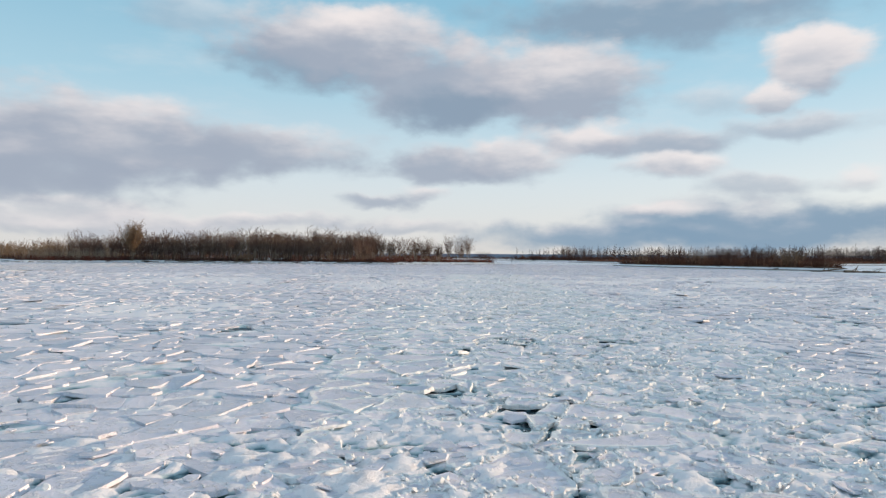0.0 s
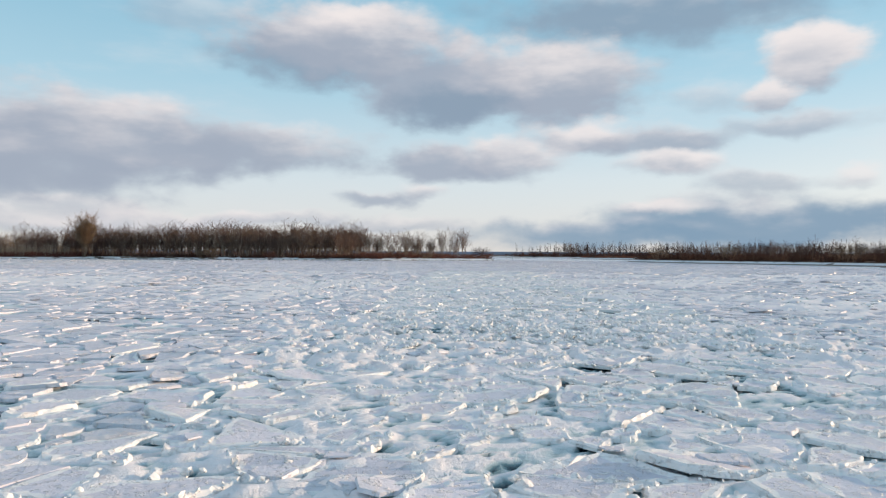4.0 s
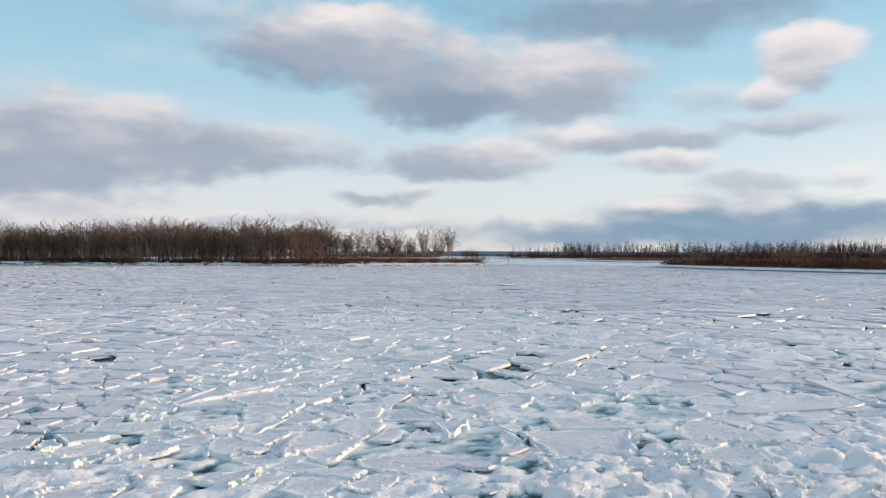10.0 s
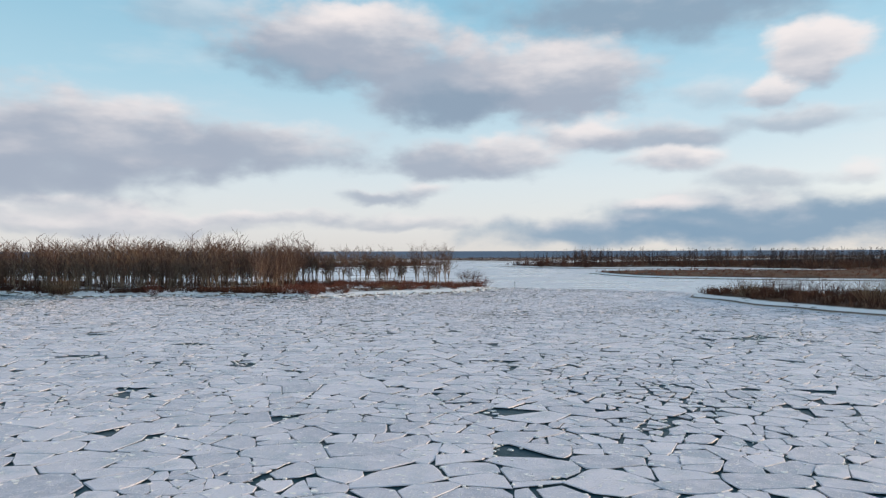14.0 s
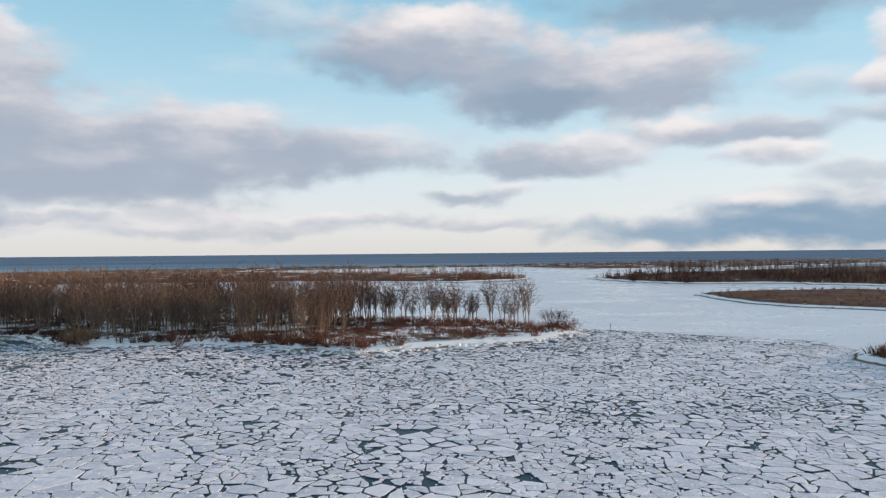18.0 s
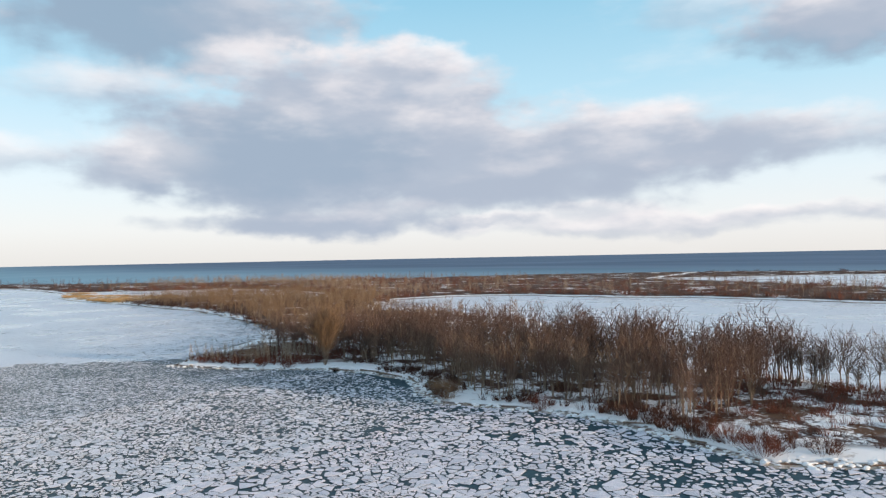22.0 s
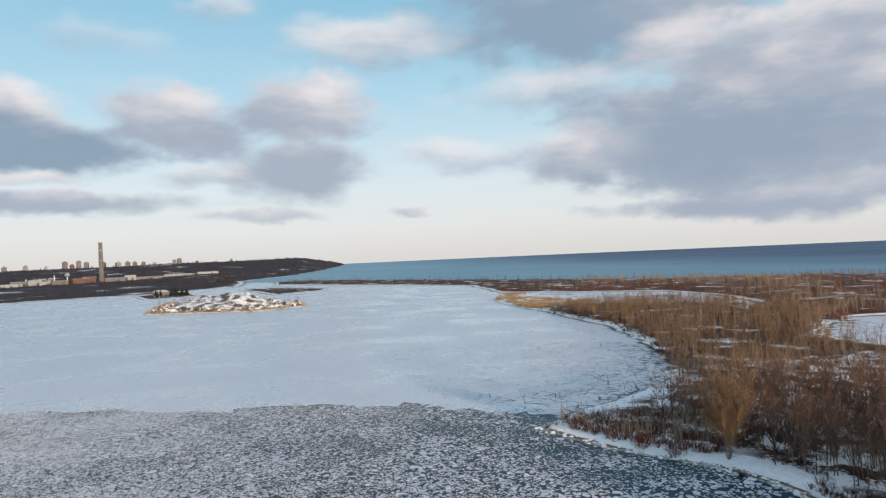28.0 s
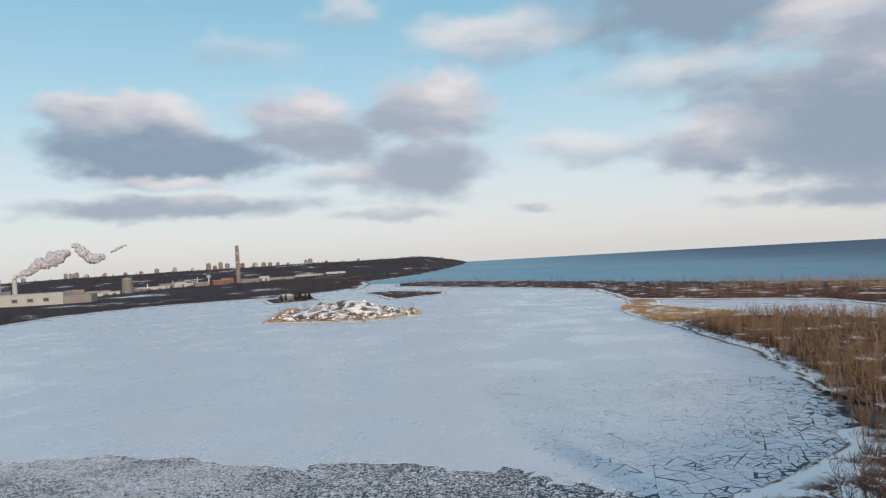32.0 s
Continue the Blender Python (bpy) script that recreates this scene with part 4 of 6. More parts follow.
def rubble():
    r = random.Random(5)
    lumps, shards = [ice_lump(r) for _ in range(12)], [shard(r) for _ in range(12)]
    blocks = [mesh_of("ice_block", v, f, RUBBLE) for v, f in lumps]
    plates = [mesh_of("ice_shard", v, f, FLOE) for v, f in shards]
    pile, leaning, lone = Pile(), Pile(), [0, 0]
    for x0, y0, z0, shape, size in RIMS:
        press = ridged(x0, y0)
        if r.random() > 0.55 + 0.45 * press or abs(x0 - 5 - 0.02 * y0) > 7 + 0.05 * y0:
            continue
        for i in range(len(shape)):
            (ax, ay), (bx, by) = shape[i - 1], shape[i]
            if r.random() < 0.45 - 0.3 * press:
                continue
            run = math.hypot(bx - ax, by - ay)
            for _ in range(int(run * (6 + 8 * press) * (1 + 0.9 * ramp(-y0, -40, -10)) * (1.1 - 0.5 * ramp(abs(x0 - 5 - 0.02 * y0), 3, 9)))):
                f, out = r.random(), r.gauss(0.99, 0.06)
                s = 0.045 + (0.09 + 0.13 * press) * r.random() ** 2.2
                turn = Matrix.Rotation(r.uniform(0, 6.28), 3, "Z") @ Matrix.Rotation(r.gauss(0, 0.5), 3, "X") @ Matrix.Scale(s, 3)
                v, f2 = lumps[r.randrange(12)]
                pile.add([tuple(turn @ Vector(p)) for p in v], f2, 0, x0 + (ax + (bx - ax) * f) * out, y0 + (ay + (by - ay) * f) * out, z0 + s * 0.15)
    for n in range(30000):
        y = r.random() ** 1.3 * 165 + 1.5
        x = 4 + r.gauss(0, 1) * (8 + 0.17 * y)
        press = ridged(x, y)
        c = n % 5 < 2
        if r.random() > (0.22 + 0.4 * press if c else max(0.05, 0.85 * press)) * (1 - max(0, y - 120) / 60):
            continue
        s = (0.22 + 0.8 * r.random() ** 2) if c else 0.05 + 0.20 * r.random() ** 2.4
        turn = Matrix.Rotation(r.uniform(0, 6.28), 3, "Z") @ Matrix.Rotation(r.gauss(0, 0.05 + 0.12 * press if c else 0.5), 3, "X") @ Matrix.Scale(s, 3)
        z = (0.03 + 0.04 * r.random()) if c else 0.03 + s * 0.1 + 0.12 * press * r.random()
        k = r.randrange(12)
        if abs(x - 4) < 10 and 4 < y < 70 and lone[c] < 140 and s > (0.6 if c else 0.17):
            lone[c] += 1
            ob = new("ice_shard" if c else "ice_block", (plates if c else blocks)[k])
            ob.matrix_world = Matrix.Translation((x, y, z)) @ turn.to_4x4()
            tagged(ob, "thin tilted plate of grey ice leaning on the pack" if c else "rough white block of broken ice on the floes", "ice shard" if c else "ice block",
                   "broken ice shards" if c else "broken ice blocks")
        else:
            v, f = (shards if c else lumps)[k]
            (leaning if c else pile).add([tuple(turn @ Vector(p)) for p in v], f, 0, x, y, z)
    pile.done("ice_rubble", RUBBLE, "white lumps of broken ice heaped along the cracks", "ice")
    leaning.done("ice_splinters", FLOE, "thin splintered ice plates lying in the pack", "ice")


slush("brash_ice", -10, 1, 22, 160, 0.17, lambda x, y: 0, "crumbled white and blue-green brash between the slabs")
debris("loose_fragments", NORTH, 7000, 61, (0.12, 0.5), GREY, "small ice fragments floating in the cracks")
debris("white_crumbs", [(-40, 150), (60, 150), (75, 285), (-60, 285)], 7000, 63, (0.07, 0.3), RUBBLE, "white crumbs of broken ice strewn over the slabs", 0.06)
debris("scattered_fragments", WEST, 7000, 62, (0.12, 0.3), DRIFT, "small ice fragments floating between the floes")
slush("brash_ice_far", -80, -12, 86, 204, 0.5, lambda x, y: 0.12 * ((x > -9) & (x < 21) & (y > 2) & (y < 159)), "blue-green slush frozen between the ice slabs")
rubble()


# ---- plants ----
class Wood:
    """Gathers tapered tubes: places and quads."""

    def __init__(self):
        self.v, self.f = [], []

    def tube(self, path, radii, sides=3):
        k, n = len(self.v), len(path)
        for i, p in enumerate(path):
            way = (path[min(i + 1, n - 1)] - path[max(i - 1, 0)]).normalized()
            u = way.orthogonal().normalized()
            w = way.cross(u)
            for s in range(sides):
                a = 2 * math.pi * s / sides
                q = p + (u * math.cos(a) + w * math.sin(a)) * radii[i]
                self.v.append((q.x, q.y, q.z))
        for i in range(n - 1):
            for s in range(sides):
                t = (s + 1) % sides
                self.f.append((k + i * sides + s, k + i * sides + t, k + (i + 1) * sides + t, k + (i + 1) * sides + s))

    def arrays(self):
        return np.array(self.v, np.float32), np.array(self.f, np.int32)

    def mesh(self, name, mat):
        return mesh_of(name, *self.arrays(), mat)


def limb_path(r, start, way, length, steps, bend, lift):
    path, p, d = [start.copy()], start.copy(), way.normalized()
    for _ in range(steps):
        d = (d + Vector((r.gauss(0, bend), r.gauss(0, bend), r.gauss(0, bend * 0.5) + lift))).normalized()
        p = p + d * (length / steps)
        path.append(p.copy())
    return path


def bare_tree(seed, height, stems=1, spread=0.5, twigs=5, limbs=7, leaders=4, fork=0.42, fine=0.034, sides=5, thick=1.2):
    """A leafless tree of the given height: a stem or several, forked into rising leaders with side limbs and twigs: (trunk, crown)."""
    r = random.Random(seed)
    trunk, crown = Wood(), Wood()
    for s in range(stems):
        a = r.uniform(0, 6.28)
        lean = 0.05 if stems == 1 else r.uniform(0.10, 0.36)
        h = height * (r.uniform(0.75, 1.0) if stems > 1 else 1.0)
        way = Vector((math.cos(a) * lean, math.sin(a) * lean, 1))
        base = Vector((math.cos(a), math.sin(a), 0)) * (0.0 if stems == 1 else 0.3) + Vector((0, 0, -0.4))
        girth = height * 0.0105 * thick / math.sqrt(max(1, stems * 0.6))
        split = h * fork * r.uniform(0.85, 1.15)
        spine = limb_path(r, base, way, split, 4, 0.05, 0.01)
        trunk.tube(spine, [girth * (1 - 0.35 * i / 4) for i in range(5)], sides)
        for n in range(leaders):
            b = 6.28 * (n + r.random() * 0.7) / leaders
            out = spread * r.uniform(0.25, 0.9) * (0.45 if n == 0 else 1.0)
            start = spine[4] if n < 2 else spine[3].lerp(spine[4], r.random())
            length = (h - split) * r.uniform(0.8, 1.1)
            lead = limb_path(r, start, Vector((math.cos(b) * out, math.sin(b) * out, 1)) + way * 0.4, length, 4, 0.09, 0.05)
            g = girth * 0.5
            trunk.tube(lead, [g, g * 0.75, g * 0.5, g * 0.32, fine], 4)
            for m in range(limbs):
                f = 0.12 + 0.86 * (m + r.random()) / limbs
                i = min(3, int(f * 4))
                at = lead[i].lerp(lead[i + 1], f * 4 - i)
                c = r.uniform(0, 6.28)
                reach = length * (0.42 - 0.24 * f) * r.uniform(0.6, 1.3)
                limb = limb_path(r, at, Vector((math.cos(c), math.sin(c), r.uniform(0.4, 1.3))), reach, 2, 0.16, 0.12)
                crown.tube(limb, [max(fine * 1.25, g * 0.28), fine * 1.1, fine * 0.6], 3)
                for t in range(twigs):
                    q = 0.2 + 0.8 * (t + r.random()) / twigs
                    k = min(1, int(q * 2))
                    way2 = (limb[k + 1] - limb[k]).normalized() + Vector((r.gauss(0, 0.5), r.gauss(0, 0.5), r.gauss(0.3, 0.3)))
                    crown.tube(limb_path(r, limb[k].lerp(limb[k + 1], q * 2 - k), way2, reach * r.uniform(0.35, 0.8), 1, 0.1, 0.05), [fine * 0.85, fine * 0.4], 3)
    return trunk, crown


def tree_kind(name, trunk, crown, bark, twig, label):
    top = new(name)
    part("trunk", trunk.mesh("trunk", bark), top)
    part("crown", crown.mesh("crown", twig), top)
    return tagged(top, label, "tree")


def bush(seed, height, width, stems, fine=0.03, forks=2, bends=2):
    r = random.Random(seed)
    w = Wood()
    for _ in range(stems):
        a, out = r.uniform(0, 6.28), r.random() ** 0.6
        start = Vector((math.cos(a), math.sin(a), 0)) * width * 0.3 * out + Vector((0, 0, -0.2))
        way = Vector((math.cos(a) * out * width / height * 0.55, math.sin(a) * out * width / height * 0.55, 1))
        path = limb_path(r, start, way, height * r.uniform(0.55, 1.05), bends, 0.14, 0.04)
        w.tube(path, [fine * (1 - 0.6 * i / bends) for i in range(bends + 1)], 3)
        for _ in range(forks):
            way2 = (path[-1] - path[-2]).normalized() + Vector((r.gauss(0, 0.45), r.gauss(0, 0.45), r.gauss(0, 0.3)))
            w.tube(limb_path(r, path[-2].lerp(path[-1], r.uniform(0.3, 0.7)), way2, height * r.uniform(0.25, 0.5), 1, 0.1, 0.0), [fine * 0.7, fine * 0.3], 3)
    return w


def scatter(name, kinds, spots, mat, label, category, zs=None):
    """Copies of low plants at spots (x, y, z, size), gathered into one mesh."""
    r = np.random.default_rng(len(spots))
    vs, fs, k = [], [], 0
    arrays = [w.arrays() for w in kinds]
    for x, y, z, s in spots:
        v, f = arrays[r.integers(len(arrays))]
        a = r.random() * 6.28
        c, d = math.cos(a) * s, math.sin(a) * s
        tall = s * r.uniform(0.85, 1.15)
        vs.append(np.stack([v[:, 0] * c - v[:, 1] * d + x, v[:, 0] * d + v[:, 1] * c + y, v[:, 2] * tall + z], -1))
        fs.append(f + k)
        k += len(v)
    if vs:
        tagged(new(name, mesh_of(name, np.concatenate(vs), np.concatenate(fs), mat)), label, category, kind="stuff")


TREES = [tree_kind("poplar_tree", *bare_tree(21 + n, h, st, sp, tw, li, le, fk), BARK, TWIG, "leafless grey-brown poplar standing on the snowy island shore")
         for n, (h, st, sp, tw, li, le, fk) in enumerate(((16, 1, 0.72, 4, 9, 5, 0.26), (15, 2, 0.50, 4, 8, 3, 0.30), (17, 1, 0.80, 4, 9, 5, 0.24), (14, 3, 0.42, 4, 7, 2, 0.32), (16, 1, 0.62, 4, 9, 5, 0.32), (13, 2, 0.55, 4, 8, 3, 0.26)))]
for t in TREES:
    tagged(t, group="bare trees of the island")


def wooded(x, y):
    """How thickly the near island is wooded."""
    return np.clip(np.where(x > -45, 0.0, 1.0) * np.where((x < -150) & (y < 395), 0.0, 1.0) * (0.55 + 1.2 * (rough2(x, y, 45, 12) - 0.3)), 0, 1)


def off_track(x, y):
    """0 on the snow track along the bank, 1 away from it."""
    best = np.full(np.shape(x), 1e9)
    line = ((-196, 388), (-182, 392), (-158, 397), (-143, 394), (-130, 388))
    for (ax, ay), (bx, by) in zip(line, line[1:]):
        f = np.clip(((x - ax) * (bx - ax) + (y - ay) * (by - ay)) / ((bx - ax) ** 2 + (by - ay) ** 2), 0, 1)
        best = np.minimum(best, np.hypot(x - ax - f * (bx - ax), y - ay - f * (by - ay)))
    return np.clip((best - 2.0) / 4.0, 0, 1)


near = spots_in(ISLAND, 155, 8.0, 31, (0.74, 1.10), box=(-185, 366, -40, 425), dense=lambda x, y: wooded(x, y) * off_track(x, y))
row = random.Random(3)
for x, y in ((6, 433), (-2, 436), (-8, 434), (-15, 440), (-19, 438), (-24, 441), (-30, 437), (-34, 444), (-38, 440), (-43, 446), (-48, 443), (-52, 449), (-58, 445), (-27, 434), (-45, 437)):
    near.append((x, y, 1.2, row.uniform(0.82, 1.08)))
for n in range(46):
    x = row.uniform(-62, 12)
    near.append((x, 442 - 0.12 * x + row.uniform(-11, 5) - 0.006 * (x + 25) ** 2, 1.2, row.uniform(0.78, 1.05)))
placed = set()
for n, (x, y, z, s) in enumerate(near):
    kind = TREES[n % 6]
    m = pose(x, y, float(land_height([ISLAND], np.array([x]), np.array([y]))[0]) - 0.1, 0, 0, row.uniform(0, 360)) @ Matrix.Diagonal((s, s, s, 1))
    if kind.name in placed:
        made = copy_thing(kind, m)
        made.scale = (s, s, s)
    else:
        placed.add(kind.name)
        kind.matrix_world = m

# the great multi-stemmed willow on the spit
willow = tree_kind("willow_tree", *bare_tree(77, 22, 10, 0.5, 8, 11, 4, 0.2, 0.045, 5, 1.1), BARK, GOLD, "tall golden-brown many-stemmed willow on the snowy spit")
willow.matrix_world = pose(-183, 389.5, 0.8)

# thickets and woods behind, as one mass each
def far_tree(seed, height, limbs=9, twigs=4, fine=0.06, spread=0.42):
    """A plainer bare tree for the mass of a wood."""
    r = random.Random(seed)
    w = Wood()
    spine = limb_path(r, Vector((0, 0, -0.4)), Vector((r.gauss(0, 0.06), r.gauss(0, 0.06), 1)), height * 0.9, 3, 0.05, 0.0)
    w.tube(spine, [height * 0.012, height * 0.009, height * 0.006, 0.04], 3)
    for n in range(limbs):
        f = 0.25 + 0.72 * (n + r.random()) / limbs
        i = min(2, int(f * 3))
        at, b = spine[i].lerp(spine[i + 1], f * 3 - i), r.uniform(0, 6.28)
        length = height * spread * (0.75 - 0.45 * f) * r.uniform(0.7, 1.3)
        limb = limb_path(r, at, Vector((math.cos(b), math.sin(b), 0.7 + 0.8 * f)), length, 1, 0.1, 0.1)
        w.tube(limb, [fine * 1.2, fine * 0.6], 3)
        for m in range(twigs):
            way = (limb[1] - limb[0]).normalized() + Vector((r.gauss(0, 0.5), r.gauss(0, 0.5), r.gauss(0.25, 0.3)))
            w.tube(limb_path(r, limb[0].lerp(limb[1], 0.3 + 0.7 * r.random()), way, length * r.uniform(0.35, 0.7), 1, 0.1, 0.05), [fine * 0.8, fine * 0.4], 3)
    return w


def joined(pair):
    a, b = pair
    w = Wood()
    k = len(a.v)
    w.v, w.f = a.v + b.v, a.f + [tuple(i + k for i in q) for q in b.f]
    return w


WOODS = [joined(bare_tree(50 + n, 15, 1, 0.62, 2, 6, 4, 0.28, 0.055, 3)) for n in range(6)]
SAPLINGS = [far_tree(170 + n, 10, 7, 3, 0.05, 0.3) for n in range(5)]
FAR = [far_tree(150 + n, 14, 8, 3, 0.06, 0.55) for n in range(6)]
THIN = [far_tree(180 + n, 15, 6, 2, 0.11, 0.34) for n in range(6)]
THICKET = [bush(60 + n, 2.2, 2.8, 15, 0.06, 0, 1) for n in range(6)]
scatter("ashen_trees", WOODS, spots_in(ISLAND, 130, 9, 241, (0.6, 1.0), box=(-180, 372, -60, 440), dense=lambda x, y: wooded(x, y)), ASHEN, "grey-brown leafless trees lit by the low sun", "trees")
scatter("wood_interior", WOODS, spots_in(ISLAND, 210, 9, 41, (0.75, 1.15), box=(-230, 385, -40, 470), dense=lambda x, y: wooded(x, y)), TWIG, "leafless brown trees crowding the island's interior", "trees")
scatter("wood_north", WOODS, spots_in(ISLAND, 150, 3, 441, (0.95, 1.25), box=(-165, 414, -46, 462)), TWIG, "tall leafless trees massed on the island's lagoon side", "trees")
scatter("wood_west", FAR, spots_in(ISLAND, 1900, 6, 42, (0.5, 0.95), box=(-640, 425, -190, 660), dense=lambda x, y: 0.35 + 0.9 * (rough2(x, y, 60, 5) > 0.42)), GOLD, "golden-brown leafless trees on the spit's far side", "trees")
scatter("saplings_west", SAPLINGS, spots_in(ISLAND, 620, 5, 141, (0.6, 1.2), box=(-640, 425, -195, 660), dense=lambda x, y: 0.15 + 0.9 * (rough2(x, y, 40, 15) > 0.45)), BIRCH, "crowded pale-stemmed young trees catching the low sun", "trees")
scatter("wood_behind_spit", WOODS, spots_in(ISLAND, 150, 5, 341, (0.68, 0.98), box=(-240, 398, -150, 450), dense=off_track), TWIG, "leafless brown trees crowding behind the spit", "trees")
GROVE = ragged([(-1010, 685), (-950, 735), (-896, 772), (-820, 790), (-740, 800), (-640, 800)], 4.0, 9)
pick = random.Random(91)
grove = [(x + pick.gauss(0, 9), y + 14 + abs(pick.gauss(0, 22)), 1.4, pick.uniform(0.6, 1.15)) for x, y in GROVE for _ in range(3)]
scatter("lagoon_shore_trees", FAR, spots_in(BEYOND, 520, 5.0, 346, (0.5, 0.95), box=(-960, 620, 10, 960), dense=lambda x, y: np.where(inside(BEYOND, x, y) < 55, 1.0, 0.25) * (0.25 + 1.0 * (rough2(x, y, 70, 33) > 0.45)), base=1.6), BIRCH, "pale leafless trees in loose rows along the lagoon", "trees")
scatter("lagoon_shore_brush", THICKET, spots_in(BEYOND, 800, 3.0, 347, (1.2, 2.8), box=(-960, 620, 10, 960), dense=lambda x, y: np.where(inside(BEYOND, x, y) < 40, 1.0, 0.2), base=1.6), TWIG, "brown leafless brush lining the lagoon", "brush")
scatter("barrier_grove", FAR, grove, BIRCH, "pale tan leafless trees standing in groves on the barrier", "trees")
scatter("saplings_spit", SAPLINGS, spots_in(ISLAND, 260, 5, 142, (0.4, 0.8), box=(-232, 362, -192, 400)), BIRCH, "pale thin stems standing in the spit's brush", "trees")
scatter("tall_brush_island", THICKET, spots_in(ISLAND, 150, 6.0, 145, (0.6, 1.4), box=(-190, 372, -38, 470), dense=lambda x, y: np.clip(0.3 + wooded(x, y), 0, 1) * off_track(x, y)), TWIG, "tall leafless underwood between the trees", "brush")
scatter("underwood_west", THICKET, spots_in(ISLAND, 700, 6.0, 146, (0.8, 1.8), box=(-640, 400, -180, 660), dense=off_track), TWIG, "brown leafless underwood on the spit", "brush")
scatter("brush_island", THICKET, spots_in(ISLAND, 950, 4.0, 43, (0.4, 1.0), box=(-240, 358, 30, 470), dense=lambda x, y: np.clip(2.6 * (rough2(x, y, 14, 8) - 0.40), 0, 1) * off_track(x, y)), BRUSH, "dark brown leafless brush under the trees", "brush")
scatter("brush_bank", THICKET, spots_in(ISLAND, 420, 2.2, 243, (0.4, 1.1), box=(-160, 364, -30, 402), dense=lambda x, y: np.where(inside(ISLAND, x, y) < 13, 1.0, 0.1) * (rough2(x, y, 12, 28) > 0.44)), BRUSH, "low dark brush along the snowy bank", "brush")
scatter("brush_spit", THICKET, spots_in(ISLAND, 380, 5.0, 143, (0.7, 1.5), box=(-235, 360, -188, 420)), RED, "red-brown brush crowding the tip of the spit", "brush")
scatter("brush_point", THICKET, spots_in(ISLAND, 420, 4.0, 144, (0.6, 1.25), box=(-60, 366, 28, 445), dense=lambda x, y: np.where(y > 405 + 0.25 * x, 1.0, 0.15)), RED, "rusty brush along the island's point", "brush")
scatter("brush_west", THICKET, spots_in(ISLAND, 1100, 3.0, 44, (0.8, 1.8), box=(-640, 440, -200, 660)), BRUSH, "dark leafless thickets on the spit", "brush")
scatter("brush_barrier", THICKET, spots_in(BEYOND, 450, 4.0, 247, (0.9, 2.4), box=(-2000, 240, -900, 900), dense=lambda x, y: np.where(inside(BEYOND, x, y) < 70, 1.0, 0.2), base=1.4), BRUSH, "dark brush on the barrier bar", "brush")
scatter("brush_beyond", THICKET, spots_in(BEYOND, 1300, 4.0, 45, (1.0, 3.0), box=(-960, 560, 10, 1060), dense=lambda x, y: np.where(inside(BEYOND, x, y) < 30, 1.0, 0.4), base=1.6), RED, "reddish brush along the lake strip", "brush")
scatter("trees_beyond", THIN, spots_in(BEYOND, 1500, 8.0, 46, (0.45, 0.95), box=(-950, 600, 10, 1060), dense=lambda x, y: np.clip(4 * (rough2(x, y, 90, 3) - 0.36), 0, 1), base=1.6), ASHEN, "grey-brown bare trees along the lake strip", "trees")
scatter("trees_barrier", FAR, spots_in(BEYOND, 330, 6.0, 246, (0.4, 0.9), box=(-2000, 240, -900, 900), dense=lambda x, y: np.where(inside(BEYOND, x, y) < 60, 1.0, 0.15), base=1.6), TWIG, "scattered bare trees on the barrier bar", "trees")
scatter("brush_strand", THICKET, spots_in(STRAND, 600, 5.0, 47, (0.9, 2.4), box=(-480, 1150, 700, 2200), base=2.0), BRUSH, "dark brush on the far strip of land", "brush")
scatter("woodland_trees", THIN, spots_in(WOODLAND, 1700, 5.0, 48, (0.75, 1.15), box=(60, 600, 620, 950), dense=lambda x, y: np.where(y - 0.15 * x < 800, 1.0, 0.5) * np.where(x < 130, 0.35, 1.0), base=1.6), SHADE_TWIG, "dense leafless wood on the far shore", "trees")
scatter("brush_woodland", THICKET, spots_in(WOODLAND, 1300, 3.0, 148, (1.4, 3.4), box=(60, 600, 620, 950), base=1.6), BRUSH, "dark brush along the far wooded shore", "brush")
scatter("brush_meadow", THICKET, spots_in(MEADOW, 900, 2.0, 49, (0.4, 0.9), base=1.5), RED, "reddish brown dead brush on the low spit", "brush")
scatter("trees_islet", FAR, spots_in(ISLET, 55, 5.0, 250, (0.3, 0.6), base=1.4), TWIG, "low bare willows on the small islet", "trees")
scatter("brush_islet", THICKET, spots_in(ISLET, 1000, 4.0, 50, (0.5, 1.3), base=1.4), BRUSH, "dense dark brush on the small islet", "brush")


# ---- the far shore: industry, chimney, towers ----
# concrete, pale cladding and roofs darkened: far shore's cloud shade in the colour
CONCRETE = plain_material("concrete", (0.17, 0.165, 0.17), 0.85, scale=0.05)
PALE_WALL = plain_material("pale_cladding", (0.30, 0.34, 0.38), 0.6, scale=0.04, vary=0.15)
GREY_WALL = plain_material("grey_cladding", (0.17, 0.18, 0.20), 0.7, scale=0.04)
BRICK = plain_material("brick_wall", (0.15, 0.085, 0.07), 0.85, scale=0.06)
DARK = plain_material("dark_panel", (0.06, 0.07, 0.09), 0.3, scale=0.1)
ROOF = plain_material("snowy_roof", (0.36, 0.38, 0.43), 0.8, scale=0.05)
STEEL = plain_material("painted_steel", (0.55, 0.56, 0.58), 0.45, 0.3, scale=0.2)
PINE = twig_material("conifer_needles", (0.012, 0.022, 0.014), (0.03, 0.045, 0.026))


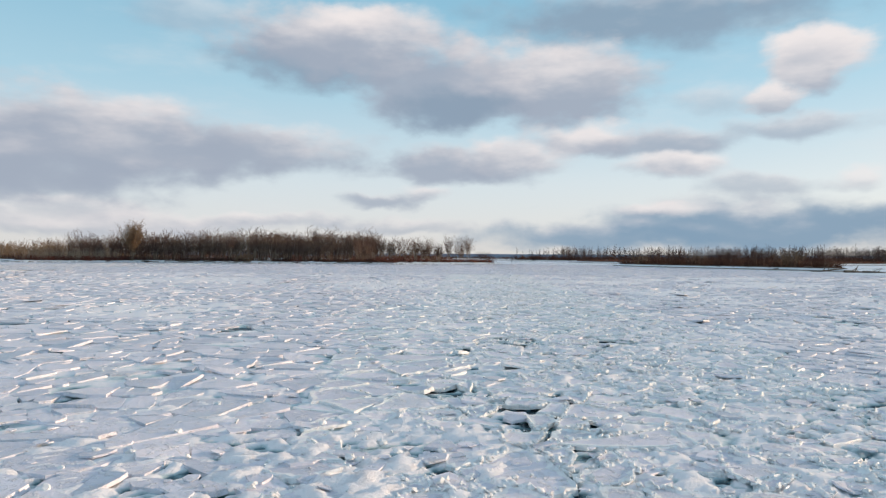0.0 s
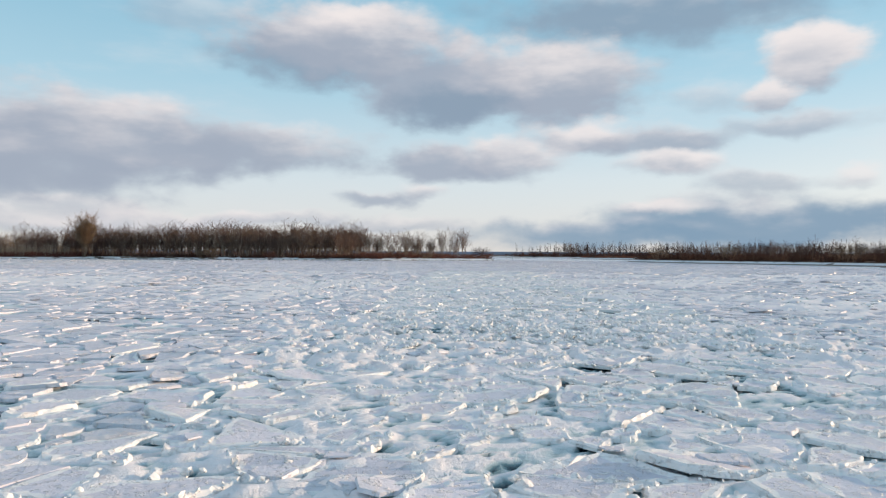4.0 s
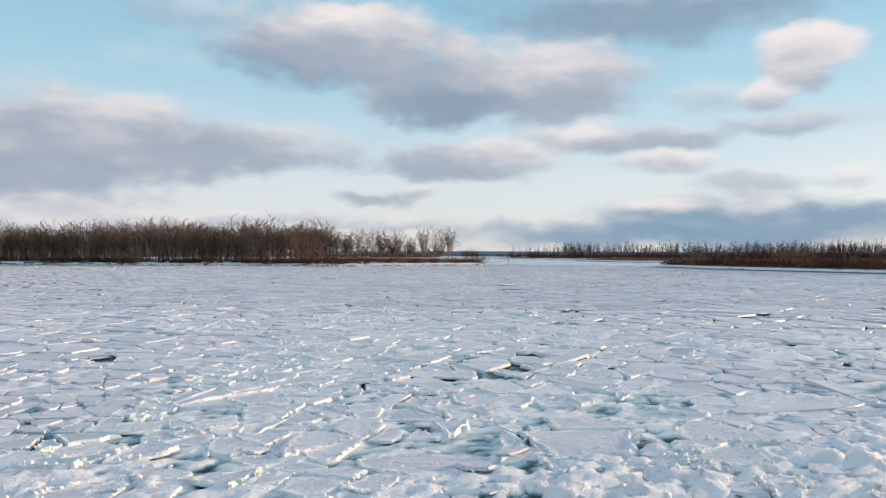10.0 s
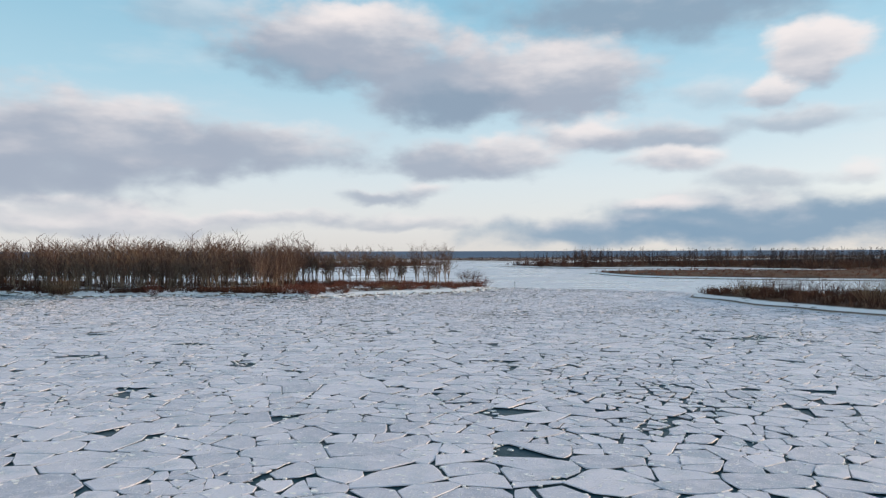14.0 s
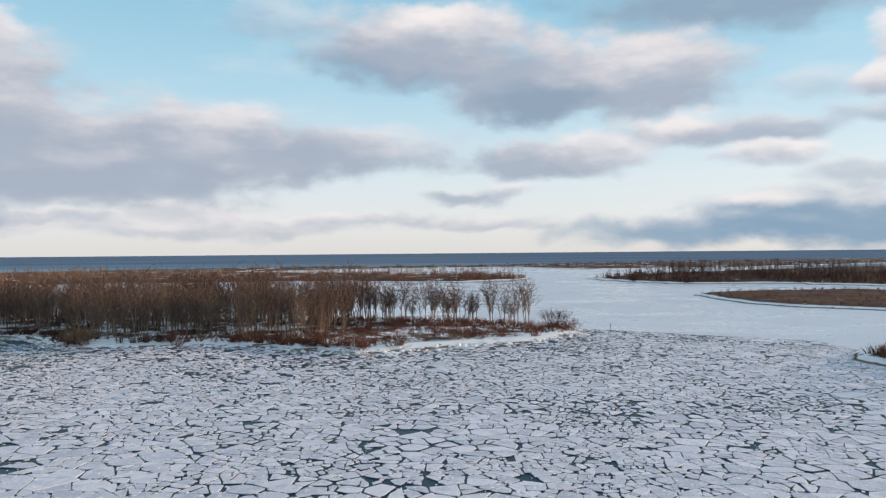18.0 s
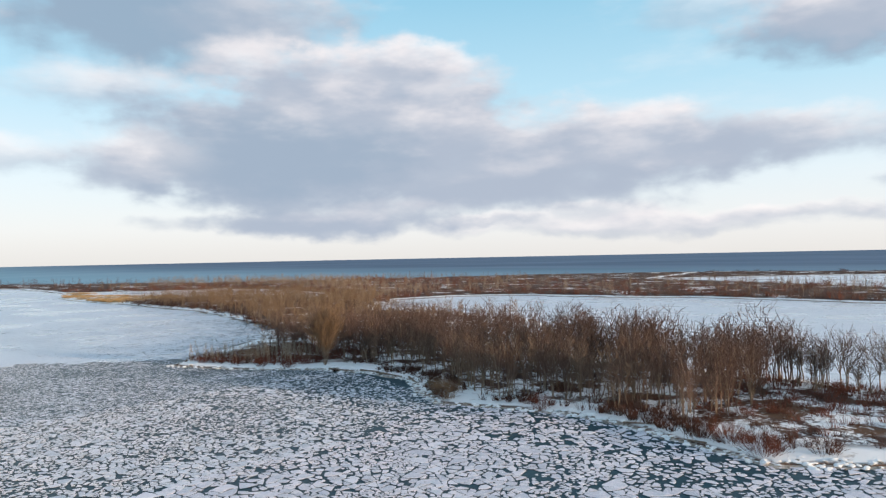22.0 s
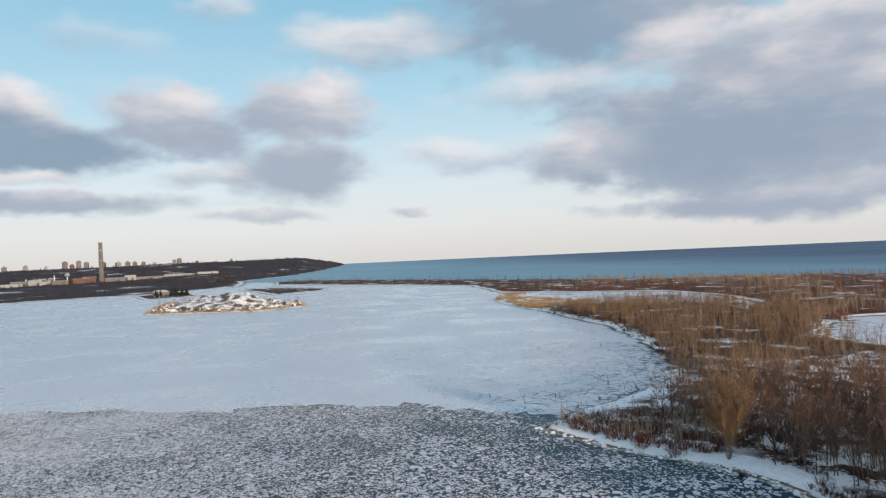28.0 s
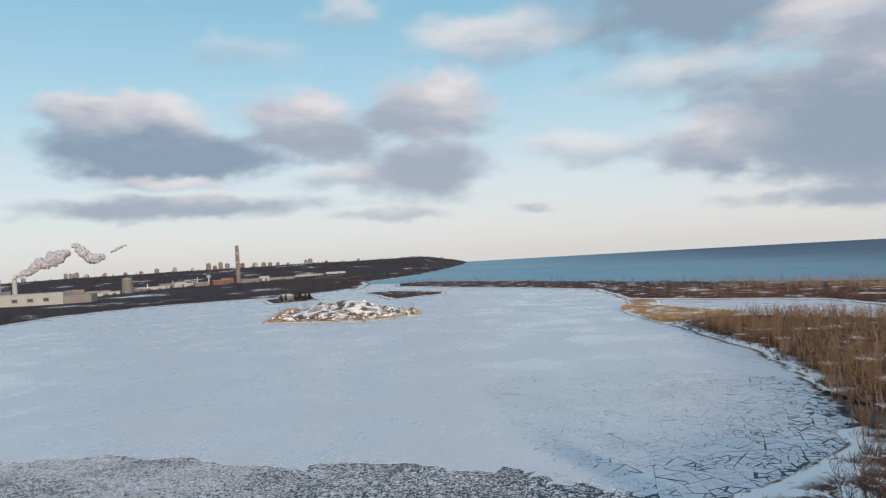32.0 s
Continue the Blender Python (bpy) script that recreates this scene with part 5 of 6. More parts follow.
def box(w, d, h, bevel=0.3, taper=1.0):
    bm = bmesh.new()
    bmesh.ops.create_cube(bm, size=1)
    for v in bm.verts:
        f = taper if v.co.z > 0 else 1.0
        v.co = Vector((v.co.x * w * f, v.co.y * d * f, (v.co.z + 0.5) * h))
    bmesh.ops.bevel(bm, geom=bm.edges[:], offset=bevel, segments=1, affect="EDGES")
    return bm


def lathe(profile, sides=20):
    """A round body from (radius, height) pairs, closed on top."""
    bm = bmesh.new()
    rings = [[bm.verts.new((r * math.cos(2 * math.pi * i / sides), r * math.sin(2 * math.pi * i / sides), z)) for i in range(sides)] for r, z in profile]
    for a, b in zip(rings, rings[1:]):
        for i in range(sides):
            bm.faces.new((a[i], a[(i + 1) % sides], b[(i + 1) % sides], b[i]))
    bm.faces.new(rings[-1])
    return bm


def piece(name, bm, mat, parent, at=(0, 0, 0), turn=0.0, label=""):
    me = bpy.data.meshes.new(name)
    bm.to_mesh(me)
    bm.free()
    me.materials.append(mat)
    ob = part(name, me, parent, label)
    ob.matrix_local = pose(*at, 0, 0, turn)
    return ob


def ground_at(x, y):
    if inside(MAINLAND, np.array([x]), np.array([y]))[0] > 0:
        a = np.array([x]), np.array([y])
        return float(land_height([MAINLAND], *a, 3.0, 0.75, 10.0)[0] + mainland_rise(*a)[0])
    return 1.0


def away(yaw, distance):
    """A place on the far shore by its bearing from the end of the flight."""
    a = radians(yaw)
    return -73.1 - distance * math.sin(a), 300.8 + distance * math.cos(a)


def tower(yaw, distance, w, d, top, mat, label, slots=True):
    """An apartment or office block whose roof reaches the height top."""
    x, y = away(yaw, distance)
    z = ground_at(x, y) - 3
    h = max(18.0, top - z)
    thing = tagged(new("apartment_tower"), label, "building", "towers on the ridge")
    thing.location = (x, y, z)
    piece("wall", box(w, d, h), mat, thing)
    piece("roof", box(w * 1.02, d * 1.02, 1.2), ROOF, thing, (0, 0, h))
    piece("penthouse", box(w * 0.4, d * 0.4, 4.5), GREY_WALL, thing, (w * 0.08, 0, h + 1.2))
    if slots:
        for n in range(3):
            piece("window", box(0.5, d * 0.7, 1.6, 0.1), DARK, thing, (w / 2, 0, h * (0.35 + 0.22 * n)))
    thing.rotation_euler = (0, 0, radians(yaw - 90 + (int(yaw * 7) % 5 - 2) * 6))
    return thing


for yaw, top, w, mat in ((106.4, 110, 29, CONCRETE), (105.95, 94, 22, BRICK), (105.5, 112, 26, CONCRETE), (105.0, 103, 25, GREY_WALL), (103.85, 100, 36, BRICK), (102.85, 96, 56, PALE_WALL),
                          (102.2, 97, 30, GREY_WALL), (101.7, 95, 32, CONCRETE), (101.1, 93, 30, BRICK), (98.86, 98, 26, GREY_WALL), (98.5, 104, 16, CONCRETE), (110.2, 95, 30, CONCRETE), (108.9, 96, 48, GREY_WALL)):
    tower(yaw, 4250, w, 22, top - 2, mat, {CONCRETE: "grey concrete apartment tower on the wooded ridge", BRICK: "brown brick apartment block on the wooded ridge",
                                       PALE_WALL: "long pale apartment slab on the wooded ridge", GREY_WALL: "dark grey apartment tower on the wooded ridge"}[mat])
for yaw, top, w, mat in ((116.35, 96, 16, GREY_WALL), (116.05, 95, 14, CONCRETE), (115.8, 93, 15, GREY_WALL), (115.62, 99, 14, CONCRETE), (115.0, 84, 40, PALE_WALL), (113.8, 87, 30, CONCRETE), (119.0, 84, 60, GREY_WALL),
                          (112.4, 84, 26, BRICK), (111.3, 86, 20, CONCRETE), (107.6, 88, 24, PALE_WALL), (100.3, 88, 22, PALE_WALL), (97.2, 86, 26, BRICK), (94.6, 84, 30, CONCRETE)):
    tower(yaw, 4400, w, 18, top - 2, mat, "small distant city block seen over the ridge", False)


def chimney():
    x, y = -2775, -383
    z = ground_at(x, y) - 1
    top = 157.0
    thing = tagged(new("power_station_chimney"), "tall slender grey concrete chimney rising over the industrial shore", "chimney")
    thing.location = (x, y, z)
    piece("shaft", lathe([(9.0, 0), (8.4, (top - z) * 0.3), (7.2, (top - z) * 0.7), (6.4, top - z)], 24), CONCRETE, thing)
    piece("rim", lathe([(7.0, 0), (7.3, 1.5), (7.3, 4.0), (5.8, 4.4)], 24), GREY_WALL, thing, (0, 0, top - z - 3.5), label="dark rim round the mouth")
    for f in (0.55, 0.8):
        piece("band", lathe([(7.6 - f, 0), (8.4 - f, 0.6), (8.4 - f, 1.6), (7.6 - f, 2.2)], 24), STEEL, thing, (0, 0, (top - z) * f), label="steel gallery band")


def silo():
    x, y = away(112.3, 2400)
    thing = tagged(new("storage_silo"), "squat pale concrete silo standing among industrial yards", "silo")
    thing.location = (x, y, ground_at(x, y) - 1)
    piece("body", lathe([(15, 0), (15, 44), (14.2, 45)], 28), CONCRETE, thing)
    piece("cap", lathe([(15.4, 0), (15.4, 2), (3, 5), (2.5, 5.5)], 28), ROOF, thing, (0, 0, 44.5))
    for n in range(7):
        a = 2 * math.pi * n / 7
        piece("rib", box(1.2, 1.2, 44, 0.2), GREY_WALL, thing, (15.2 * math.cos(a), 15.2 * math.sin(a), 0), math.degrees(a))


def power_plant():
    thing = tagged(new("power_plant"), "white clad waterfront plant with two short stacks and snowy roof", "building")
    thing.location = (-1720, -610, ground_at(-1720, -610) - 1)
    thing.rotation_euler = (0, 0, radians(5))
    piece("wall", box(60, 150, 27, 0.5), PALE_WALL, thing, (0, 20, 0))
    piece("wall", box(66, 62, 35, 0.5), PALE_WALL, thing, (-4, -78, 0))
    piece("wall", box(40, 70, 20, 0.5), GREY_WALL, thing, (6, 120, 0))
    piece("roof", box(61, 151, 1.2, 0.2), ROOF, thing, (0, 20, 27))
    piece("roof", box(67, 63, 1.2, 0.2), ROOF, thing, (-4, -78, 35))
    for n in range(3):
        piece("window", box(0.6, 12, 8, 0.1), DARK, thing, (30.1, -10 + 34 * n, 9), label="dark square louvre")
    for n, s in enumerate((-62, -26)):
        stack = piece("stack", lathe([(5.4, 0), (5.0, 34), (4.9, 38)], 18), PALE_WALL, thing, (-10, s, 26))
        piece("rim", lathe([(5.3, 0), (5.5, 1.2), (4.4, 1.6)], 18), GREY_WALL, stack, (0, 0, 37.4))


def water_tower():
    x, y = away(106.45, 2900)
    thing = tagged(new("water_tower"), "white ball-shaped water tower on a slim stem", "water tower")
    thing.location = (x, y, ground_at(x, y) - 1)
    piece("stem", lathe([(3.4, 0), (2.2, 10), (2.2, 26)], 14), STEEL, thing)
    piece("tank", lathe([(2.2, 0), (7.5, 3), (9.5, 7.5), (8.0, 12), (4.0, 14.6), (0.6, 15.2)], 18), PALE_WALL, thing, (0, 0, 25))


def mast():
    x, y = away(114.47, 4300)
    z = ground_at(x, y)
    thing = tagged(new("radio_mast"), "thin lattice radio mast on the horizon", "mast")
    thing.location = (x, y, z)
    h = 131 - z
    for a in range(3):
        c, s = math.cos(a * 2.094), math.sin(a * 2.094)
        w = Wood()
        w.tube([Vector((2.2 * c, 2.2 * s, 0)), Vector((0.5 * c, 0.5 * s, h))], [0.7, 0.5], 4)
        part("leg", w.mesh("leg", STEEL), thing)
    brace = Wood()
    for n in range(14):
        z0, z1 = h * n / 14, h * (n + 1) / 14
        for a in range(3):
            f = 2.2 - 1.7 * n / 14
            brace.tube([Vector((f * math.cos(a * 2.094), f * math.sin(a * 2.094), z0)), Vector((f * math.cos(a * 2.094 + 2.094), f * math.sin(a * 2.094 + 2.094), z1))], [0.3, 0.3], 3)
    part("brace", brace.mesh("brace", STEEL), thing)


def yard_building(yaw, distance, w, d, h, mat, label):
    x, y = away(yaw, distance)
    thing = tagged(new("warehouse"), label, "building", "sheds of the industrial shore")
    thing.location = (x, y, ground_at(x, y) - 1)
    thing.rotation_euler = (0, 0, radians(yaw - 90 + (int(distance) % 7 - 3) * 5))
    piece("wall", box(d, w, h), mat, thing)
    piece("roof", box(d * 1.02, w * 1.02, 0.8, 0.1), ROOF, thing, (0, 0, h))
    piece("door", box(0.5, min(8, w * 0.2), h * 0.55, 0.05), DARK, thing, (d / 2, w * 0.2, 0))


chimney()
silo()
power_plant()
water_tower()
mast()
yard = random.Random(17)
for yaw, distance, w, h, mat in ((116.4, 2150, 60, 12, GREY_WALL), (115.8, 2300, 46, 22, CONCRETE), (115.2, 2250, 90, 9, PALE_WALL), (114.3, 2500, 70, 11, GREY_WALL), (113.6, 2350, 60, 10, PALE_WALL), (111.6, 2500, 70, 9, GREY_WALL),
                                  (110.6, 2700, 110, 10, PALE_WALL), (109.4, 2800, 60, 16, GREY_WALL), (108.6, 2750, 44, 20, PALE_WALL), (107.9, 2900, 90, 12, PALE_WALL), (107.0, 2700, 50, 15, CONCRETE), (105.6, 2750, 60, 18, BRICK),
                                  (105.0, 2850, 46, 22, BRICK), (103.2, 2800, 70, 14, GREY_WALL), (102.2, 2900, 40, 20, PALE_WALL), (100.9, 3000, 110, 10, GREY_WALL), (98.6, 3200, 120, 9, PALE_WALL), (117.6, 2400, 120, 10, GREY_WALL),
                                  (119.2, 2300, 90, 14, CONCRETE), (96.5, 3300, 90, 9, PALE_WALL)):
    yard_building(yaw, distance, w, w * 0.5, h, mat, {GREY_WALL: "low grey metal shed with a snowy roof", PALE_WALL: "long pale warehouse with a snowy roof", CONCRETE: "concrete works building with a flat roof",
                                                  BRICK: "old brick works building beside the chimney"}[mat])
for yaw, distance, h in ((107.3, 2850, 34), (109.1, 2800, 26), (110.9, 2650, 22)):
    x, y = away(yaw, distance)
    thing = tagged(new("vent_stack"), "thin pale steel vent stack in the yards", "stack", "vent stacks")
    thing.location = (x, y, ground_at(x, y) - 1)
    piece("pipe", lathe([(2.2, 0), (1.8, h)], 12), STEEL, thing)
    piece("collar", lathe([(2.3, 0), (2.5, 1), (1.7, 1.4)], 12), GREY_WALL, thing, (0, 0, h - 1))


# steam from a works beyond the ridge
def steam(name, knots, label):
    m = bpy.data.materials.get("steam")
    if m is None:
        m, k, s = material("steam")
        k.put(s["Base Color"], k.mix(k.noise(place_of(k), 0.02, 4.0), (0.34, 0.38, 0.47), (0.38, 0.42, 0.50)))
        s["Roughness"].default_value = 1.0
        s["Subsurface Weight"].default_value = 1.0
        s["Subsurface Radius"].default_value = (30.0, 30.0, 30.0)
        s["Specular IOR Level"].default_value = 0.0
    r = random.Random(len(knots))
    bm = bmesh.new()
    for (y0, e0, r0), (y1, e1, r1) in zip(knots, knots[1:]):
        for n in range(12):
            f = (n + r.random()) / 12
            wide = r0 + (r1 - r0) * f
            x, y = away(y0 + (y1 - y0) * f, 4450)
            z = 66 + 4450 * math.tan(radians(e0 + (e1 - e0) * f))
            size = wide * r.uniform(0.7, 1.05)
            place = Vector((x, y, z)) + Vector((r.gauss(0, 0.3), r.gauss(0, 0.3), r.gauss(0, 0.28))) * wide
            out = bmesh.ops.create_icosphere(bm, subdivisions=3, radius=size, matrix=Matrix.Translation(place))
            for v in out["verts"]:
                v.co += (v.co - place) * (0.5 * noise.noise(v.co * (1.3 / size)) + 0.25 * noise.noise(v.co * (3.5 / size)))
    me = bpy.data.meshes.new(name)
    bm.to_mesh(me)
    bm.free()
    me.materials.append(m)
    me.polygons.foreach_set("use_smooth", np.ones(len(me.polygons), bool))
    tagged(new(name, me), label, "steam", kind="stuff")


steam("steam_plume", [(119.4, 0.35, 9), (118.3, 0.95, 22), (117.3, 1.4, 30), (116.6, 1.75, 26), (116.1, 2.0, 12)], "slanting grey-white steam plume drifting over the city")
steam("steam_puff", [(115.6, 2.45, 14), (115.2, 2.0, 20), (114.8, 1.4, 22), (114.2, 1.45, 20), (113.75, 1.55, 12)], "torn puff of grey steam beside the plume")
steam("steam_wisp", [(113.3, 1.85, 6), (112.8, 2.1, 7), (112.2, 2.35, 5)], "small torn wisp of steam")

# woods of the mainland
scatter("mainland_shore_wood", THIN, spots_in(MAINLAND, 1300, 6, 71, (0.6, 1.15), box=(-2500, -600, -1150, 240), dense=lambda x, y: np.clip(1.2 - inside(MAINLAND, x, y) / 110, 0.03, 1), base=2.6), SHADE_TWIG, "leafless dark wood along the mainland shore", "trees")
ridge = []
for x, y, z, s in spots_in(MAINLAND, 1200, 20, 72, (3.2, 6.5), box=(-4700, -1900, -2000, 640)):
    ridge.append((x, y, ground_at(x, y), s))
scatter("ridge_wood", THICKET, ridge, SHADE_TWIG, "dark leafless woods covering the far ridge", "trees")


# ---- the islet of snowy rubble in the bay ----
def mound_top(x, y):
    a = 17 * np.exp(-(((x + 960) / 60) ** 2 + ((y - 215) / 42) ** 2)) + 8 * np.exp(-(((x + 1010) / 50) ** 2 + ((y - 165) / 30) ** 2))
    return a * (0.55 + 1.5 * (rough2(x, y, 26, 21) - 0.3))


RUBBLE_SNOW = land_material("snowy_rubble", (0.10, 0.08, 0.075), (0.16, 0.12, 0.10), (0.08, 0.065, 0.06), 0.47, 0.53)
land("ground_snow_mound", [[(x * 0.66 - 322, y * 0.66 + 62) for x, y in MOUND]], 4.0, RUBBLE_SNOW, "heaps of broken rock under snow", top=4.0, seed=22.0, extra=mound_top)


def boulders():
    r = random.Random(8)
    lumps = [ice_lump(r) for _ in range(8)]
    pile = Pile()
    for x, y, z, s in spots_in(MOUND, 520, 6, 81, (1.5, 5.5), box=(-1040, 120, -850, 300)):
        v, f = lumps[r.randrange(8)]
        a = np.array([x]), np.array([y])
        pile.add([(p * s, q * s, w * s) for p, q, w in v], f, 0, x, y, 2.6 + float(mound_top(*a)[0]))
    pile.done("rubble_blocks", RUBBLE_SNOW, "snow-dusted blocks of rubble heaped on the islet", "rocks")


boulders()
GRASS = [bush(90 + n, 1.3, 1.6, 10, 0.05, 0, 1) for n in range(3)]
scatter("mound_grass", GRASS, spots_in(MOUND, 900, 2, 82, (1.2, 2.8), dense=lambda x, y: np.where(inside(MOUND, x, y) < 26, 1.0, 0.1), base=0.8), REED, "dry golden grass fringing the rubble islet", "grass")
scatter("mound_trees", FAR, spots_in(MOUND, 60, 6, 83, (0.5, 0.85), dense=lambda x, y: np.where((x < -960) | (y > 285), 1.0, 0.06), base=2.0), TWIG, "thin bare trees on the rubble islet", "trees")
hut = tagged(new("hut"), "small white hut on the rubble islet's point", "hut")
hut.location = (-905, 284, 1.2)
piece("wall", box(6, 7, 5, 0.1), PALE_WALL, hut)
piece("roof", box(6.6, 7.6, 2.2, 0.1, 0.35), ROOF, hut, (0, 0, 5))
piece("door", box(0.2, 1.4, 2.1, 0.02), DARK, hut, (3.0, 0.5, 0))


def conifer(seed, height):
    r = random.Random(seed)
    trunk, boughs = Wood(), Wood()
    trunk.tube([Vector((0, 0, -0.3)), Vector((0, 0, height * 0.95))], [height * 0.018, 0.04], 5)
    for n in range(26):
        f = 0.08 + 0.9 * n / 26
        for m in range(7):
            a = r.uniform(0, 6.28)
            length = height * 0.24 * (1.03 - f) * r.uniform(0.7, 1.2)
            at = Vector((0, 0, height * f))
            boughs.tube([at, at + Vector((math.cos(a), math.sin(a), -0.12)) * length * 0.6, at + Vector((math.cos(a), math.sin(a), -0.35)) * length], [0.05 * height * (1 - f) * 0.4 + 0.12, 0.22, 0.06], 3)
    return trunk, boughs


firs = [tree_kind("conifer_tree", *conifer(s, h), BARK, PINE, "dark green conifer behind the snowy islet") for s, h in ((1, 12), (2, 15))]
spot = random.Random(4)
for n in range(22):
    a, d = spot.uniform(98.6, 101.2), spot.uniform(1290, 1440)
    x, y = away(a, d)
    m = pose(x, y, 0.5, 0, 0, spot.uniform(0, 360))
    s = spot.uniform(0.8, 1.25)
    if n < 2:
        firs[n].matrix_world, firs[n].scale = m, (s, s, s)
    else:
        made = copy_thing(firs[n % 2], m)
        made.scale = (s, s, s)
for t in firs:
    tagged(t, group="conifers on the far bank")
land("ground_conifer_bank", [[away(*p) for p in ((97.6, 1290), (101.9, 1250), (102.6, 1430), (98.5, 1560))]], 8.0, HEATH, "low snowy bank with dark conifers", top=1.8, seed=23.0)
scatter("jetty_brush", THICKET, spots_in(JETTY, 160, 3, 84, (0.8, 1.6), base=1.0), BRUSH, "brush along the breakwater", "brush")
club = tagged(new("boathouse"), "low boathouse with a snow-white roof among conifers", "building")
club.location = (*away(100.6, 1400), 1.5)
piece("wall", box(14, 30, 6), GREY_WALL, club)
piece("roof", box(15, 32, 4, 0.2, 0.6), ROOF, club, (0, 0, 6))


# dry grass on the sandy flats, red brush along the inner shore
scatter("flats_grass", GRASS, spots_in(BAR, 1500, 2, 91, (0.8, 2.0), dense=lambda x, y: np.clip(3 * (rough2(x, y, 30, 41) - 0.42), 0, 1), base=1.3), REED, "dry yellow grass on the sandy flats", "grass")
scatter("reeds_spit", GRASS, spots_in(ISLAND, 500, 1.5, 92, (0.5, 1.1), box=(-680, 440, -200, 600), dense=lambda x, y: np.where(inside(ISLAND, x, y) < 14, 1.0, 0.12), base=0.7), REED, "dry reed along the bay shore of the spit", "grass")


# ---- small things along the near shores ----
WOODY = plain_material("driftwood", (0.20, 0.15, 0.11), 0.85, scale=1.5, vary=0.4)
STONE = plain_material("shore_stone", (0.30, 0.27, 0.24), 0.9, scale=0.9, vary=0.4)


def shore_z(x, y, poly=None):
    return float(land_height([poly or ISLAND], np.array([x]), np.array([y]))[0])


def lone_bush(x, y, height, width, mat, label, seed, stems=70, poly=None, z=None):
    ob = new("bush", bush(seed, height, width, stems, 0.03, 3).mesh("bush", mat))
    ob.location = (x, y, shore_z(x, y, poly) if z is None else z)
    tagged(ob, label, "bush")


lone_bush(19, 424, 6.5, 8.0, BRUSH, "round dark leafless shrub on the island's point", 1, 110)
lone_bush(24, 420, 4.0, 6.0, RED, "rust-brown shrub beside the round shrub", 2)
lone_bush(-112, 373, 5.5, 6.5, GOLD, "golden-brown willow bush overhanging the ice edge", 3, 110)
lone_bush(-118, 376, 4.5, 5.0, GOLD, "golden-brown willow bush overhanging the ice edge", 4, 90)
lone_bush(-86, 378, 4.0, 6.0, RED, "russet shrub on the snowy bank", 5)
lone_bush(-33, 371, 4.0, 9.0, RED, "low spreading russet shrub at the ice edge", 6, 110)
lone_bush(-40, 375, 3.5, 8.0, RED, "low spreading russet shrub at the ice edge", 7, 100)
lone_bush(-24, 377, 3.2, 7.0, BRUSH, "low dark shrub at the ice edge", 8, 90)
lone_bush(-200, 375, 3.0, 6.0, RED, "deep red dogwood on the spit's snow", 9, 100)
lone_bush(-191, 380, 2.6, 5.0, RED, "deep red dogwood on the spit's snow", 10, 90)
lone_bush(-173, 386, 1.6, 2.4, BRUSH, "small dark juniper-like shrub in the snow", 11, 60)
lone_bush(-10, 391, 2.6, 7.0, GOLD, "pale dry grass clump on the snowy bank", 12, 80)
for n, (x, y, h, w) in enumerate(((96, 352, 5.5, 8), (101, 340, 6.5, 9), (106, 326, 6.0, 8), (112, 318, 7.0, 9), (118, 300, 7.5, 10), (126, 285, 6.5, 9), (131, 268, 7.0, 9), (134, 254, 5.0, 7))):
    lone_bush(x, y, h, w, BRUSH if n % 3 else GOLD, "bare grey-brown willow shrub on the islet's edge", 30 + n, 80, ISLET)


def log(x, y, z, length, turn, radius, label, branches=3, seed=0, tilt=0.0):
    r = random.Random(seed)
    thing = tagged(new("driftwood_log"), label, "log")
    thing.matrix_world = pose(x, y, z, 0, tilt, turn)
    stem = Wood()
    path = limb_path(r, Vector((-length / 2, 0, 0)), Vector((1, 0, 0)), length, 6, 0.05, 0.0)
    stem.tube(path, [radius * (1 - 0.1 * i) for i in range(7)], 8)
    part("trunk", stem.mesh("trunk", WOODY), thing)
    for n in range(branches):
        w = Wood()
        at = path[2 + n % 4]
        w.tube(limb_path(r, at, Vector((r.uniform(0.2, 1), r.gauss(0, 0.6), r.uniform(0.3, 1))), length * r.uniform(0.2, 0.4), 4, 0.2, 0.05), [radius * 0.4, radius * 0.3, radius * 0.22, radius * 0.15, radius * 0.08], 5)
        part("branch", w.mesh("branch", WOODY), thing)


log(128, 236, 0.6, 11, -35, 0.32, "fallen dead tree reaching over the ice from the islet", 5, 1, -8)
log(131, 226, 0.35, 8, 15, 0.5, "dark driftwood trunk frozen in the ice", 3, 2)
log(136, 222, 0.35, 9, -5, 0.4, "dark driftwood trunk frozen in the ice", 2, 3)
log(-150, 388.5, 0.9, 12, -4, 0.35, "weathered log lying along the snowy bank", 1, 4)
log(-137, 386.5, 0.9, 10, -28, 0.32, "weathered log lying along the snowy bank", 1, 5)
log(-126, 380.5, 0.9, 9, -42, 0.3, "weathered log lying along the snowy bank", 1, 6)
log(-160, 389.5, 0.9, 8, 6, 0.3, "weathered log lying along the snowy bank", 0, 7)
log(-60, 377, 0.8, 7, 15, 0.25, "weathered log lying along the snowy bank", 2, 8)
log(-46, 371.5, 0.6, 6, 160, 0.22, "dead limb trailing from the bank onto the ice", 4, 9, 6)
log(-171, 386.5, 0.8, 9, 20, 0.3, "weathered log lying along the snowy bank", 0, 10)


